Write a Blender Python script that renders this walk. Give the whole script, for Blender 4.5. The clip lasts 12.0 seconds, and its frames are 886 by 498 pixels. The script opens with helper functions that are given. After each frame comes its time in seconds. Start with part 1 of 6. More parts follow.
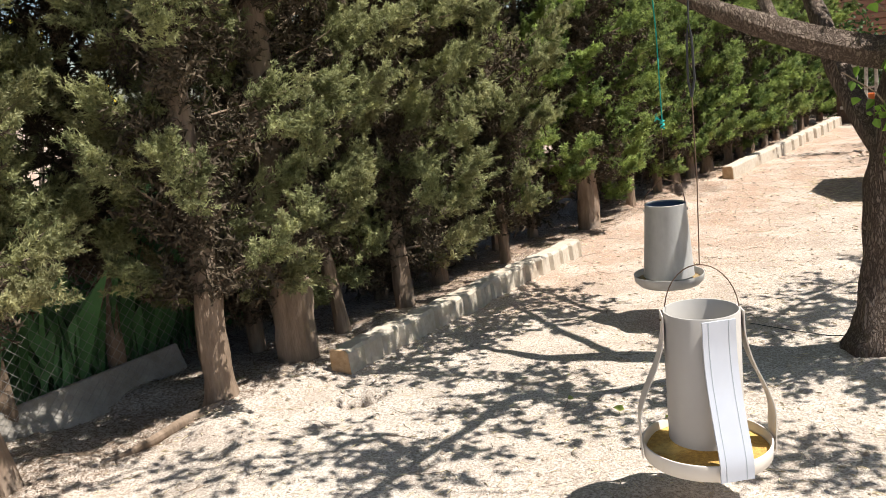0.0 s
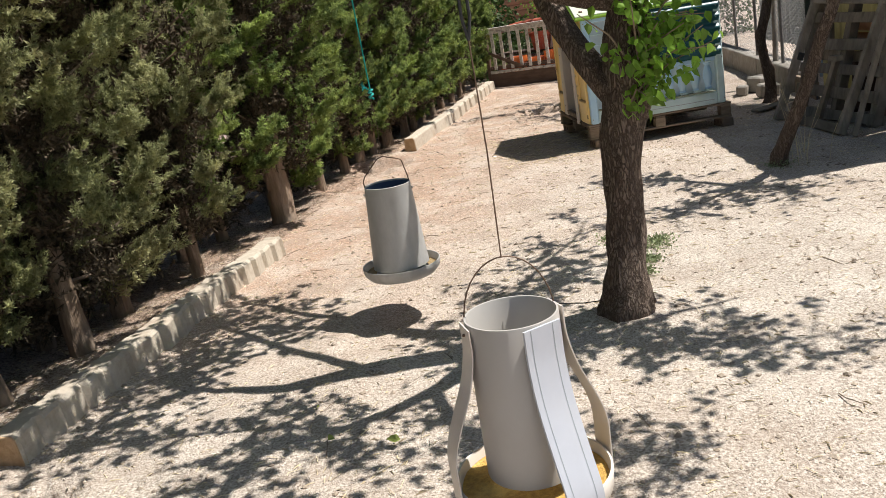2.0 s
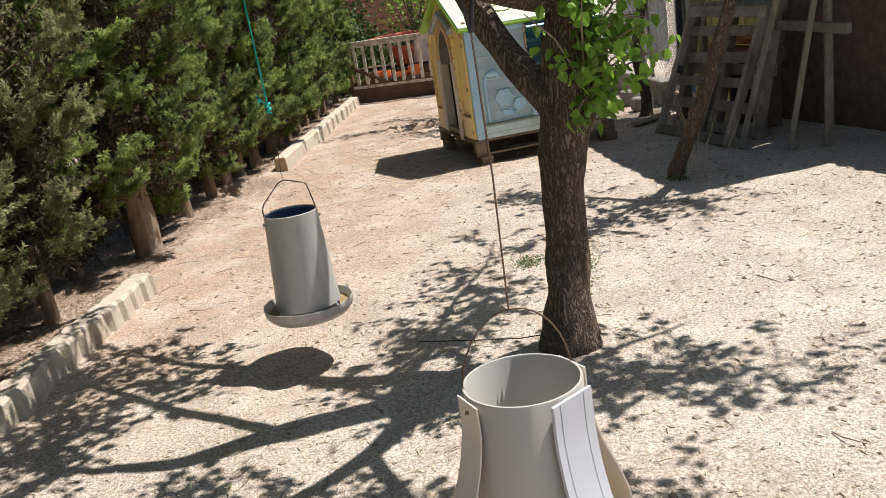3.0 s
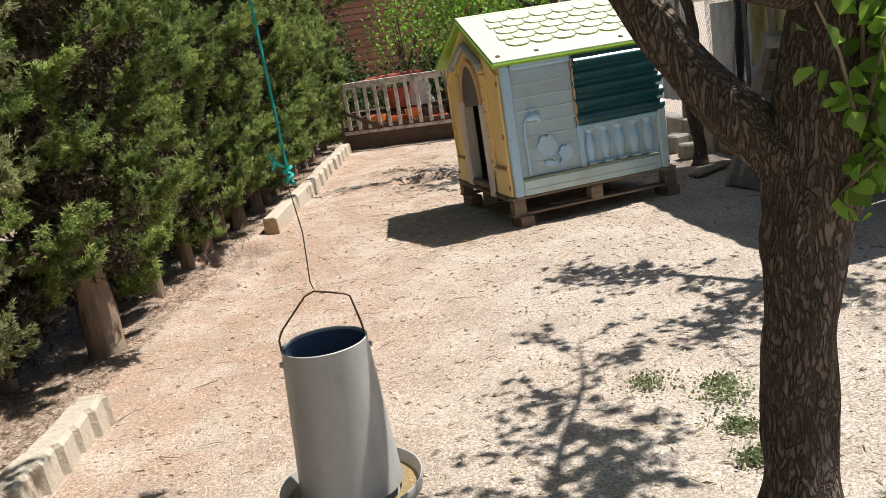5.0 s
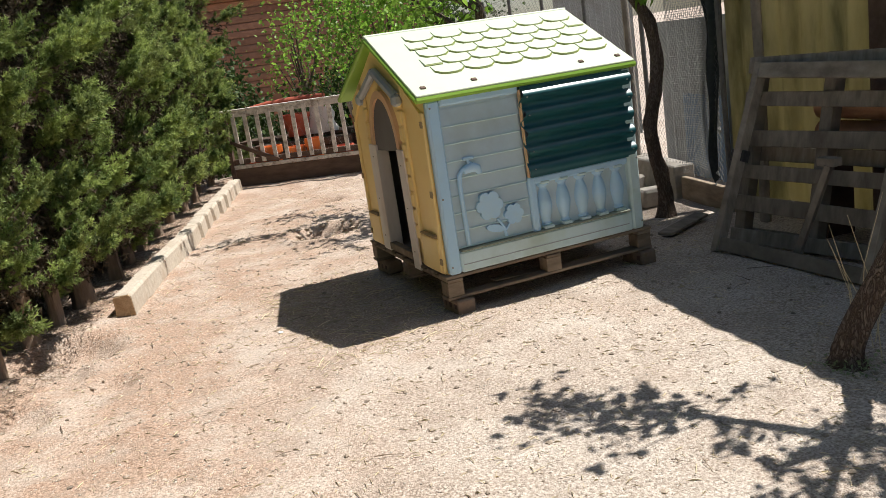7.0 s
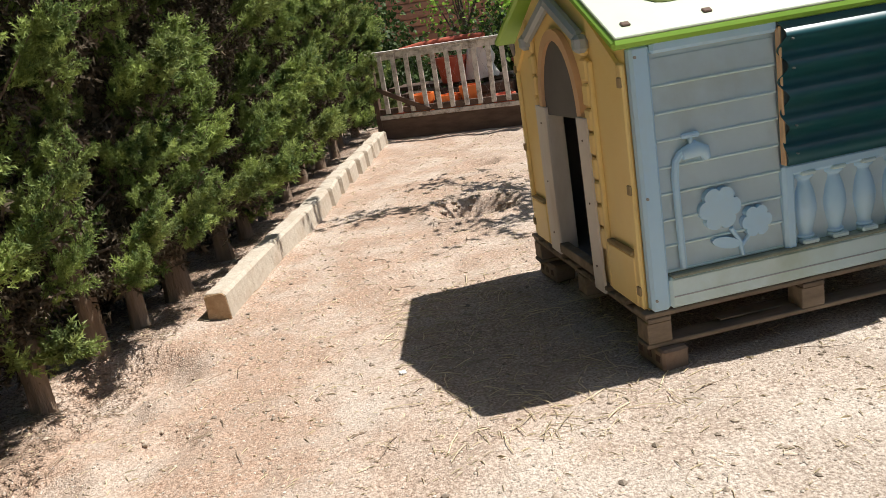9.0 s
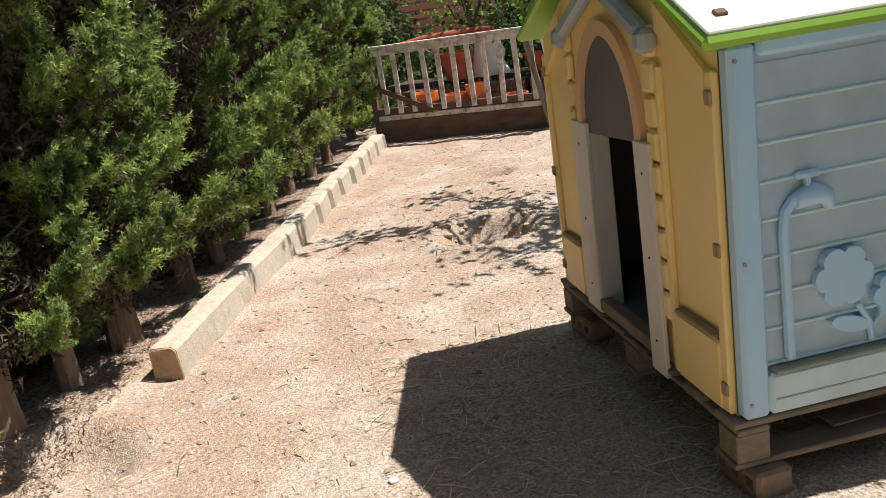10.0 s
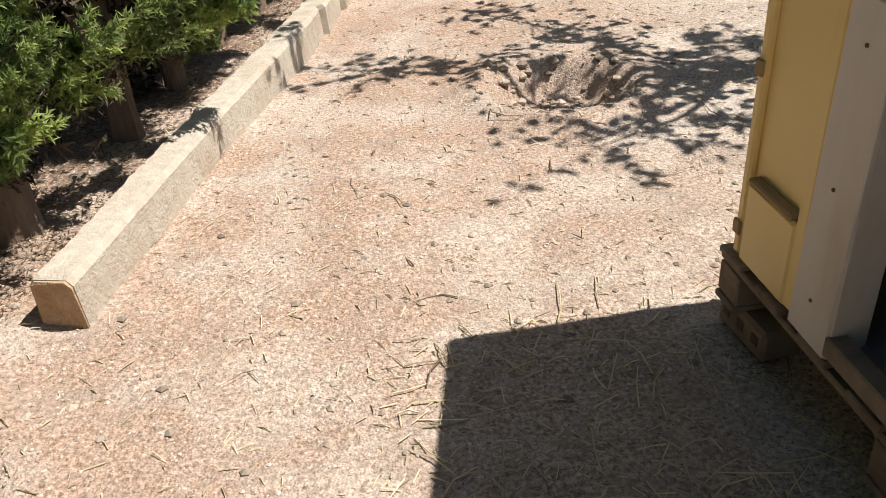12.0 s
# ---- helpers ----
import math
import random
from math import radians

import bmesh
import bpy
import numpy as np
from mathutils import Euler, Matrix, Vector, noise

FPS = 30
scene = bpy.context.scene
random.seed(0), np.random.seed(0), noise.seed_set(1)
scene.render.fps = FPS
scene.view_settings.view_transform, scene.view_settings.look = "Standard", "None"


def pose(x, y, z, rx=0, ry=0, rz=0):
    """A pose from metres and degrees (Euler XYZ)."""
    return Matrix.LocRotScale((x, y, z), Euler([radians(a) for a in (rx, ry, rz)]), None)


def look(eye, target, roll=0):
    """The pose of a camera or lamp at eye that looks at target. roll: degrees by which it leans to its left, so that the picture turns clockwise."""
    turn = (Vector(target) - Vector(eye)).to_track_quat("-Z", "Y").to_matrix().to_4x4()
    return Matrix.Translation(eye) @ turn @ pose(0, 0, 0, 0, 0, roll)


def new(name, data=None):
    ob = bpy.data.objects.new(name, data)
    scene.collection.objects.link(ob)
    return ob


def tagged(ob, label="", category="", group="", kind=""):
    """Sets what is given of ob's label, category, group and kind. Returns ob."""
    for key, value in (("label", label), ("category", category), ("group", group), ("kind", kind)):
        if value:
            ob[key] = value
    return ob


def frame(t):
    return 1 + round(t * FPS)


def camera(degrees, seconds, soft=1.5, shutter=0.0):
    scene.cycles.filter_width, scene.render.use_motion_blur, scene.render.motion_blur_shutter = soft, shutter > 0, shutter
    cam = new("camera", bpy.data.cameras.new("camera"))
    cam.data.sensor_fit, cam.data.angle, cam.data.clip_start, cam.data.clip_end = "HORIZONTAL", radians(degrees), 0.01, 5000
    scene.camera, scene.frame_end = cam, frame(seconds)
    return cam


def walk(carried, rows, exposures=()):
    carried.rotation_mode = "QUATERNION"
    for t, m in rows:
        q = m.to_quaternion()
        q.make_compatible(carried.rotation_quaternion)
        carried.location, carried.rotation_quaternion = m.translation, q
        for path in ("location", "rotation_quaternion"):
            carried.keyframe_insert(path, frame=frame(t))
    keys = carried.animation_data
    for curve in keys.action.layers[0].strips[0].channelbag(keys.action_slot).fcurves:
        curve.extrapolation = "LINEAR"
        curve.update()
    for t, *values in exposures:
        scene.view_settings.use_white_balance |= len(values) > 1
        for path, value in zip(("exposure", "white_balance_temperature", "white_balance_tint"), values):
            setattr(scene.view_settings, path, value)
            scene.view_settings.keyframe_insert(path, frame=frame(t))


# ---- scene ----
cam = camera(55.2, 12.0, soft=0.5)
PATH = [
    (0, (1.041, -1.35, 1.726), (0.35, 0.482, 1.319), -6.2),
    (0.5, (0.995, -1.229, 1.673), (0.577, 0.668, 1.197), -7.1),
    (1, (0.815, -1.077, 1.669), (0.688, 0.853, 1.161), -7.1),
    (1.5, (0.768, -0.808, 1.651), (0.773, 1.123, 1.13), -9.1),
    (2, (0.626, -0.531, 1.643), (0.682, 1.394, 1.102), -9.6),
    (2.5, (0.417, -0.265, 1.629), (0.672, 1.635, 1.059), -9.4),
    (4.5, (0.316, 1.28, 1.602), (0.837, 3.156, 1.145), -8.9),
    (5, (0.305, 1.701, 1.562), (0.785, 3.584, 1.091), -9.0),
    (5.5, (0.407, 2.099, 1.581), (0.89, 3.98, 1.101), -8.5),
    (6, (0.494, 2.608, 1.578), (0.985, 4.49, 1.113), -7.2),
    (6.5, (0.574, 3.028, 1.602), (1.298, 4.831, 1.129), -8.5),
    (7, (0.818, 3.448, 1.613), (1.51, 5.265, 1.146), -8.5),
    (7.5, (0.972, 3.901, 1.573), (1.506, 5.771, 1.108), -9.3),
    (9.5, (1.408, 5.542, 1.533), (1.711, 7.439, 0.977), -9.1),
    (10, (1.496, 6.075, 1.511), (1.802, 7.972, 0.955), -8.8),
    (10.5, (1.572, 6.539, 1.508), (1.899, 8.424, 0.925), -9.2),
    (11, (1.664, 7.032, 1.498), (1.923, 8.865, 0.74), -4.9),
    (11.5, (1.689, 7.457, 1.447), (1.852, 9.192, 0.466), -3.8),
    (12, (1.597, 7.772, 1.452), (1.815, 9.463, 0.405), -3.8),
]
walk(cam, [(t, look(eye, target, roll)) for t, eye, target, roll in PATH],
     exposures=[(0.0, 0.33), (0.6, 0.2), (1.3, 0.0), (9.3, 0.0), (11.0, 0.14), (11.5, 0.14), (12.0, 0.0)])

# ---------------------------------------------------------------- light
world = bpy.data.worlds.new("world")
scene.world = world
world.use_nodes = True
sky = world.node_tree.nodes.new("ShaderNodeTexSky")
sky.sky_type, sky.sun_disc = "NISHITA", False
sky.sun_elevation, sky.sun_rotation = radians(62), radians(88)
world.node_tree.links.new(sky.outputs[0], world.node_tree.nodes["Background"].inputs[0])
world.node_tree.nodes["Background"].inputs[1].default_value = 0.080
sun = new("sun", bpy.data.lights.new("sun", "SUN"))
sun.data.energy, sun.data.angle, sun.data.color = 6.5, radians(0.55), (1.0, 0.968, 0.92)
sun.matrix_world = look((5.26, 0.25, 10.0), (0, 0, 0))


# ---------------------------------------------------------------- materials
def rgb(h):
    return (*h, 1.0)


def mat(name, a, b, scale=8.0, rough=0.8, bump=0.25, bscale=60.0, bdist=0.004, stain=None, sscale=1.5, samt=0.5,
        metal=0.0, stretch=(1, 1, 1), rnd=0.0, island=0.0, trans=0.0, spec=0.4, soft=0.2):
    m = bpy.data.materials.new(name)
    m.use_nodes = True
    nt = m.node_tree
    nodes, link = nt.nodes, nt.links.new
    bsdf = nodes["Principled BSDF"]
    bsdf.inputs["Roughness"].default_value = rough
    bsdf.inputs["Metallic"].default_value = metal
    bsdf.inputs["Specular IOR Level"].default_value = spec
    co = nodes.new("ShaderNodeTexCoord")
    mp = nodes.new("ShaderNodeMapping")
    mp.inputs["Scale"].default_value = stretch
    link(co.outputs["Object"], mp.inputs["Vector"])

    def nz(s, detail=5.0):
        n = nodes.new("ShaderNodeTexNoise")
        n.inputs["Scale"].default_value, n.inputs["Detail"].default_value = s, detail
        n.inputs["Roughness"].default_value = 0.62
        link(mp.outputs[0], n.inputs["Vector"])
        return n.outputs["Fac"]

    def sharpen(fac, lo, hi):
        r = nodes.new("ShaderNodeMapRange")
        r.inputs["From Min"].default_value, r.inputs["From Max"].default_value = lo, hi
        link(fac, r.inputs["Value"])
        return r.outputs[0]

    def mix(fac, c1, c2):
        n = nodes.new("ShaderNodeMix")
        n.data_type = "RGBA"
        if isinstance(fac, float):
            n.inputs["Factor"].default_value = fac
        else:
            link(fac, n.inputs["Factor"])
        for sock, c in ((n.inputs["A"], c1), (n.inputs["B"], c2)):
            if isinstance(c, tuple):
                sock.default_value = rgb(c)
            else:
                link(c, sock)
        return n.outputs["Result"]

    base = mix(sharpen(nz(scale), 0.5 - soft, 0.5 + soft), a, b)
    if stain:
        f = sharpen(nz(sscale, 6.0), 0.48, 0.72)
        mul = nodes.new("ShaderNodeMath")
        mul.operation = "MULTIPLY"
        mul.inputs[1].default_value = samt
        link(f, mul.inputs[0])
        base = mix(mul.outputs[0], base, stain)
    if rnd or island:
        if island:
            src = nodes.new("ShaderNodeNewGeometry").outputs["Random Per Island"]
        else:
            src = nodes.new("ShaderNodeObjectInfo").outputs["Random"]
        hsv = nodes.new("ShaderNodeHueSaturation")
        amt = island or rnd
        r = nodes.new("ShaderNodeMapRange")
        r.inputs["To Min"].default_value, r.inputs["To Max"].default_value = 1 - amt, 1 + amt
        link(src, r.inputs["Value"])
        link(r.outputs[0], hsv.inputs["Value"])
        link(base, hsv.inputs["Color"])
        base = hsv.outputs[0]
    link(base, bsdf.inputs["Base Color"])
    if bump:
        bp = nodes.new("ShaderNodeBump")
        bp.inputs["Strength"].default_value, bp.inputs["Distance"].default_value = bump, bdist
        link(nz(bscale, 4.0), bp.inputs["Height"])
        link(bp.outputs[0], bsdf.inputs["Normal"])
    if trans:
        tr = nodes.new("ShaderNodeBsdfTranslucent")
        link(base, tr.inputs[0])
        ms = nodes.new("ShaderNodeMixShader")
        ms.inputs[0].default_value = trans
        link(bsdf.outputs[0], ms.inputs[1])
        link(tr.outputs[0], ms.inputs[2])
        link(ms.outputs[0], nodes["Material Output"].inputs["Surface"])
    return m



def ground_mat():
    """Dry trodden soil: fine grit, darker trampled patches, a reddish cast in places."""
    m = bpy.data.materials.new("dusty_soil")
    m.use_nodes = True
    nodes, link = m.node_tree.nodes, m.node_tree.links.new
    bsdf = nodes["Principled BSDF"]
    bsdf.inputs["Roughness"].default_value, bsdf.inputs["Specular IOR Level"].default_value = 0.96, 0.12
    co = nodes.new("ShaderNodeTexCoord").outputs["Object"]

    def nz(scale, lo, hi, detail=4.0):
        n = nodes.new("ShaderNodeTexNoise")
        n.inputs["Scale"].default_value, n.inputs["Detail"].default_value, n.inputs["Roughness"].default_value = scale, detail, 0.65
        link(co, n.inputs["Vector"])
        r = nodes.new("ShaderNodeMapRange")
        r.inputs["From Min"].default_value, r.inputs["From Max"].default_value = lo, hi
        link(n.outputs["Fac"], r.inputs["Value"])
        return r.outputs[0], n.outputs["Fac"]

    def mix(fac, a, b, mode="MIX"):
        n = nodes.new("ShaderNodeMix")
        n.data_type, n.blend_type = "RGBA", mode
        link(fac, n.inputs["Factor"])
        for sock, c in ((n.inputs["A"], a), (n.inputs["B"], b)):
            if isinstance(c, tuple):
                sock.default_value = (*c, 1)
            else:
                link(c, sock)
        return n.outputs["Result"]

    def scaled(v, k):
        n = nodes.new("ShaderNodeMath")
        n.operation = "MULTIPLY"
        n.inputs[1].default_value = k
        link(v, n.inputs[0])
        return n.outputs[0]

    grit, grit_raw = nz(75.0, 0.38, 0.62, 6.0)
    clump, clump_raw = nz(26.0, 0.42, 0.66)
    patch, _ = nz(3.2, 0.47, 0.66, 7.0)
    red, _ = nz(0.42, 0.40, 0.62, 3.0)
    c = mix(grit, (0.27, 0.22, 0.178), (0.74, 0.66, 0.57))
    sep = nodes.new("ShaderNodeSeparateXYZ")
    link(co, sep.inputs[0])
    inner = nodes.new("ShaderNodeMapRange")
    inner.inputs["From Min"].default_value, inner.inputs["From Max"].default_value = 6.0, 10.0
    inner.inputs["To Min"].default_value, inner.inputs["To Max"].default_value = 0.0, 0.2
    link(sep.outputs["Y"], inner.inputs["Value"])
    dot = nodes.new("ShaderNodeVectorMath")
    dot.operation = "DOT_PRODUCT"
    dot.inputs[1].default_value = (1.0, -0.3, 0.0)
    link(co, dot.inputs[0])
    hedge = nodes.new("ShaderNodeMapRange")
    hedge.inputs["From Min"].default_value, hedge.inputs["From Max"].default_value = -1.9, 0.6
    hedge.inputs["To Min"].default_value, hedge.inputs["To Max"].default_value = 1.0, 0.0
    link(dot.outputs["Value"], hedge.inputs["Value"])
    byhedge = nodes.new("ShaderNodeMapRange")
    byhedge.inputs["From Min"].default_value, byhedge.inputs["From Max"].default_value = 3.2, 5.5
    link(sep.outputs["Y"], byhedge.inputs["Value"])
    strip_red = nodes.new("ShaderNodeMath")
    strip_red.operation = "MULTIPLY"
    link(hedge.outputs[0], strip_red.inputs[0])
    link(byhedge.outputs[0], strip_red.inputs[1])
    tot = nodes.new("ShaderNodeMath")
    tot.operation, tot.use_clamp = "ADD", True
    link(scaled(red, 0.3), tot.inputs[0])
    tot2 = nodes.new("ShaderNodeMath")
    tot2.operation = "ADD"
    link(inner.outputs[0], tot2.inputs[0])
    link(strip_red.outputs[0], tot2.inputs[1])
    link(tot2.outputs[0], tot.inputs[1])
    c = mix(tot.outputs[0], c, mix(grit, (0.25, 0.158, 0.106), (0.62, 0.435, 0.325)))
    c = mix(scaled(clump, 0.42), c, (0.37, 0.295, 0.23))
    c = mix(scaled(patch, 0.55), c, (0.37, 0.295, 0.235))
    crust, _ = nz(1.7, 0.46, 0.64, 9.0)
    c = mix(scaled(crust, 0.45), c, mix(grit, (0.52, 0.455, 0.385), (0.80, 0.73, 0.645)))
    speck, _ = nz(85.0, 0.60, 0.68, 2.0)
    c = mix(scaled(speck, 0.75), c, (0.15, 0.115, 0.09))
    pale, _ = nz(55.0, 0.62, 0.70, 2.0)
    c = mix(scaled(pale, 0.5), c, (0.78, 0.71, 0.62))
    link(c, bsdf.inputs["Base Color"])
    vo = nodes.new("ShaderNodeTexVoronoi")
    vo.inputs["Scale"].default_value = 130.0
    link(co, vo.inputs["Vector"])
    add = nodes.new("ShaderNodeMath")
    add.operation = "SUBTRACT"
    link(clump_raw, add.inputs[0])
    link(scaled(vo.outputs["Distance"], 0.5), add.inputs[1])
    b1 = nodes.new("ShaderNodeBump")
    b1.inputs["Strength"].default_value, b1.inputs["Distance"].default_value = 0.55, 0.014
    link(add.outputs[0], b1.inputs["Height"])
    b2 = nodes.new("ShaderNodeBump")
    b2.inputs["Strength"].default_value, b2.inputs["Distance"].default_value = 0.7, 0.006
    link(grit_raw, b2.inputs["Height"])
    link(b1.outputs[0], b2.inputs["Normal"])
    link(b2.outputs[0], bsdf.inputs["Normal"])
    return m


M_GROUND = ground_mat()


def bark_mat():
    """Dark plated bark: upright scales with cracks between them and grey weathered faces."""
    m = bpy.data.materials.new("plated_bark")
    m.use_nodes = True
    nodes, link = m.node_tree.nodes, m.node_tree.links.new
    bsdf = nodes["Principled BSDF"]
    bsdf.inputs["Roughness"].default_value, bsdf.inputs["Specular IOR Level"].default_value = 0.95, 0.15
    mp = nodes.new("ShaderNodeMapping")
    mp.inputs["Scale"].default_value = (1, 1, 0.30)
    link(nodes.new("ShaderNodeTexCoord").outputs["Object"], mp.inputs["Vector"])
    warp = nodes.new("ShaderNodeTexNoise")
    warp.inputs["Scale"].default_value, warp.inputs["Detail"].default_value = 22.0, 4.0
    link(mp.outputs[0], warp.inputs["Vector"])
    add = nodes.new("ShaderNodeVectorMath")
    add.operation = "MULTIPLY_ADD"
    add.inputs[1].default_value = (0.12, 0.12, 0.12)
    link(warp.outputs["Color"], add.inputs[0])
    link(mp.outputs[0], add.inputs[2])
    crack = nodes.new("ShaderNodeTexVoronoi")
    crack.feature = "DISTANCE_TO_EDGE"
    crack.inputs["Scale"].default_value = 46.0
    cell = nodes.new("ShaderNodeTexVoronoi")
    cell.inputs["Scale"].default_value = 46.0
    for v in (crack, cell):
        link(add.outputs[0], v.inputs["Vector"])
    depth = nodes.new("ShaderNodeMapRange")
    depth.inputs["From Max"].default_value = 0.22
    link(crack.outputs["Distance"], depth.inputs["Value"])
    fine = nodes.new("ShaderNodeTexNoise")
    fine.inputs["Scale"].default_value, fine.inputs["Detail"].default_value = 130.0, 4.0
    link(mp.outputs[0], fine.inputs["Vector"])
    tone = nodes.new("ShaderNodeValToRGB")
    tone.color_ramp.elements[0].color, tone.color_ramp.elements[1].color = (0.15, 0.11, 0.084, 1), (0.30, 0.235, 0.19, 1)
    tone.color_ramp.elements[0].position, tone.color_ramp.elements[1].position = 0.25, 0.85
    sep = nodes.new("ShaderNodeSeparateColor")
    link(cell.outputs["Color"], sep.inputs[0])
    avg = nodes.new("ShaderNodeMix")
    avg.inputs["Factor"].default_value = 0.7
    link(sep.outputs[0], avg.inputs["A"])
    link(fine.outputs["Fac"], avg.inputs["B"])
    link(avg.outputs["Result"], tone.inputs[0])
    mixc = nodes.new("ShaderNodeMix")
    mixc.data_type = "RGBA"
    mixc.inputs["A"].default_value = (0.10, 0.072, 0.056, 1)
    link(depth.outputs[0], mixc.inputs["Factor"])
    link(tone.outputs[0], mixc.inputs["B"])
    link(mixc.outputs["Result"], bsdf.inputs["Base Color"])
    high = nodes.new("ShaderNodeMath")
    high.operation = "MULTIPLY_ADD"
    high.inputs[1].default_value = 0.45
    link(fine.outputs["Fac"], high.inputs[0])
    link(depth.outputs[0], high.inputs[2])
    bump = nodes.new("ShaderNodeBump")
    bump.inputs["Strength"].default_value, bump.inputs["Distance"].default_value = 0.85, 0.014
    link(high.outputs[0], bump.inputs["Height"])
    link(bump.outputs[0], bsdf.inputs["Normal"])
    return m


M_BARK2 = bark_mat()
M_CONC = mat("kerb_concrete", (0.47, 0.40, 0.315), (0.60, 0.535, 0.44), 22.0, 0.92, 0.8, 70.0, 0.010, (0.42, 0.31, 0.22), 3.0, 0.6, spec=0.2)
M_CONC2 = mat("grey_concrete", (0.28, 0.255, 0.22), (0.42, 0.385, 0.34), 10.0, 0.92, 0.7, 60.0, 0.008, (0.18, 0.155, 0.125), 1.8, 0.65, spec=0.2)
M_BARK = mat("cypress_bark", (0.17, 0.12, 0.083), (0.32, 0.235, 0.17), 16.0, 0.95, 0.9, 26.0, 0.02, (0.30, 0.26, 0.22), 3.0, 0.5, stretch=(1, 1, 0.22), spec=0.15)
M_CYP = mat("cypress_foliage", (0.07, 0.12, 0.03), (0.40, 0.49, 0.14), 5.0, 0.6, 0.0, stain=(0.26, 0.23, 0.10), sscale=1.1, samt=0.35, island=0.25, trans=0.36, spec=0.35, soft=0.13)
M_CYP2 = mat("olive_cypress_foliage", (0.14, 0.155, 0.065), (0.47, 0.48, 0.23), 5.0, 0.6, 0.0, stain=(0.36, 0.29, 0.16), sscale=1.1, samt=0.5, island=0.25, trans=0.4, spec=0.4, soft=0.14)
# dead needles, coloured dark so that the crown's inside reads as shade
M_CYPIN = mat("shade_dark_dead_needles", (0.06, 0.048, 0.033), (0.125, 0.097, 0.066), 4.0, 0.9, 0.0, island=0.4, spec=0.1)
M_LEAF = mat("fruit_tree_leaf", (0.14, 0.29, 0.03), (0.28, 0.45, 0.07), 6.0, 0.45, 0.0, island=0.4, trans=0.55, spec=0.45)
M_LEAFY = mat("yellowing_leaf", (0.22, 0.27, 0.05), (0.34, 0.36, 0.09), 20.0, 0.6, 0.0, spec=0.3)
M_KEND = mat("broken_concrete_end", (0.46, 0.30, 0.165), (0.64, 0.46, 0.29), 18.0, 0.95, 0.9, 60.0, 0.02, spec=0.1)
M_BUSH = mat("shrub_leaf", (0.03, 0.055, 0.016), (0.08, 0.125, 0.032), 4.0, 0.6, 0.0, island=0.4, trans=0.3, spec=0.3)
M_GRASS = mat("tall_grass_blade", (0.08, 0.20, 0.07), (0.15, 0.31, 0.13), 3.0, 0.6, 0.0, island=0.4, trans=0.35, spec=0.3)
M_YEL = mat("yellow_blossom", (0.75, 0.52, 0.02), (0.85, 0.65, 0.05), 5.0, 0.6, 0.0, island=0.2, trans=0.4)
M_STRAW = mat("straw", (0.50, 0.40, 0.24), (0.66, 0.56, 0.38), 5.0, 0.8, 0.0, island=0.4)
M_TWIG = mat("dry_twig", (0.16, 0.115, 0.08), (0.30, 0.23, 0.165), 20.0, 0.9, 0.0, island=0.4)
M_STONE = mat("pebble", (0.42, 0.36, 0.29), (0.62, 0.55, 0.47), 12.0, 0.9, 0.3, 80.0, 0.004, island=0.35)
M_CLOD = mat("soil_clod", (0.30, 0.235, 0.175), (0.48, 0.395, 0.31), 12.0, 0.95, 0.5, 80.0, 0.006, island=0.4)
M_YPLAST = mat("yellow_plastic", (0.93, 0.69, 0.27), (0.95, 0.75, 0.34), 3.0, 0.5, 0.08, 90.0, 0.002, (0.82, 0.61, 0.32), 2.0, 0.5, spec=0.4)
M_BPLAST = mat("pale_blue_plastic", (0.44, 0.67, 0.86), (0.52, 0.74, 0.90), 3.0, 0.5, 0.08, 90.0, 0.002, (0.46, 0.58, 0.60), 3.0, 0.55, spec=0.4)
M_GPLAST = mat("grey_siding_plastic", (0.49, 0.61, 0.66), (0.56, 0.68, 0.72), 4.0, 0.55, 0.1, 90.0, 0.002, (0.42, 0.48, 0.45), 3.0, 0.6, spec=0.4)
M_WPLAST = mat("white_green_plastic", (0.57, 0.74, 0.76), (0.66, 0.80, 0.81), 3.0, 0.5, 0.08, 90.0, 0.002, (0.42, 0.52, 0.41), 2.6, 0.65, spec=0.4)
M_PEACH = mat("peach_plastic", (0.72, 0.46, 0.25), (0.78, 0.52, 0.30), 3.0, 0.5, 0.08, 90.0, 0.002, spec=0.4)
M_ROOF = mat("roof_plastic", (0.57, 0.64, 0.47), (0.64, 0.70, 0.54), 3.0, 0.5, 0.08, 60.0, 0.002, (0.54, 0.64, 0.34), 3.0, 0.4, spec=0.4)
M_ROOFG = mat("green_roof_plastic", (0.26, 0.48, 0.05), (0.33, 0.55, 0.08), 3.0, 0.45, 0.08, 60.0, 0.002, spec=0.4)
M_RGAP = mat("dirty_shingle_joint", (0.22, 0.26, 0.07), (0.32, 0.38, 0.12), 8.0, 0.7, 0.1)
M_ALGAE = mat("algae_grime", (0.22, 0.24, 0.18), (0.34, 0.37, 0.29), 9.0, 0.8, 0.2, 60.0, 0.002)
M_GREYP = mat("grey_trim_plastic", (0.36, 0.40, 0.42), (0.42, 0.46, 0.48), 4.0, 0.5, 0.05, spec=0.4)
# arch board colour; also darkens the playhouse inside in place of shade
M_DARKP = mat("dark_panel_and_inside_shade", (0.13, 0.12, 0.12), (0.17, 0.16, 0.155), 3.0, 0.6, 0.1)
M_WWOOD = mat("white_board", (0.70, 0.64, 0.58), (0.78, 0.73, 0.67), 10.0, 0.6, 0.15, 30.0, 0.002, (0.45, 0.36, 0.27), 5.0, 0.55, stretch=(1, 1, 0.3))
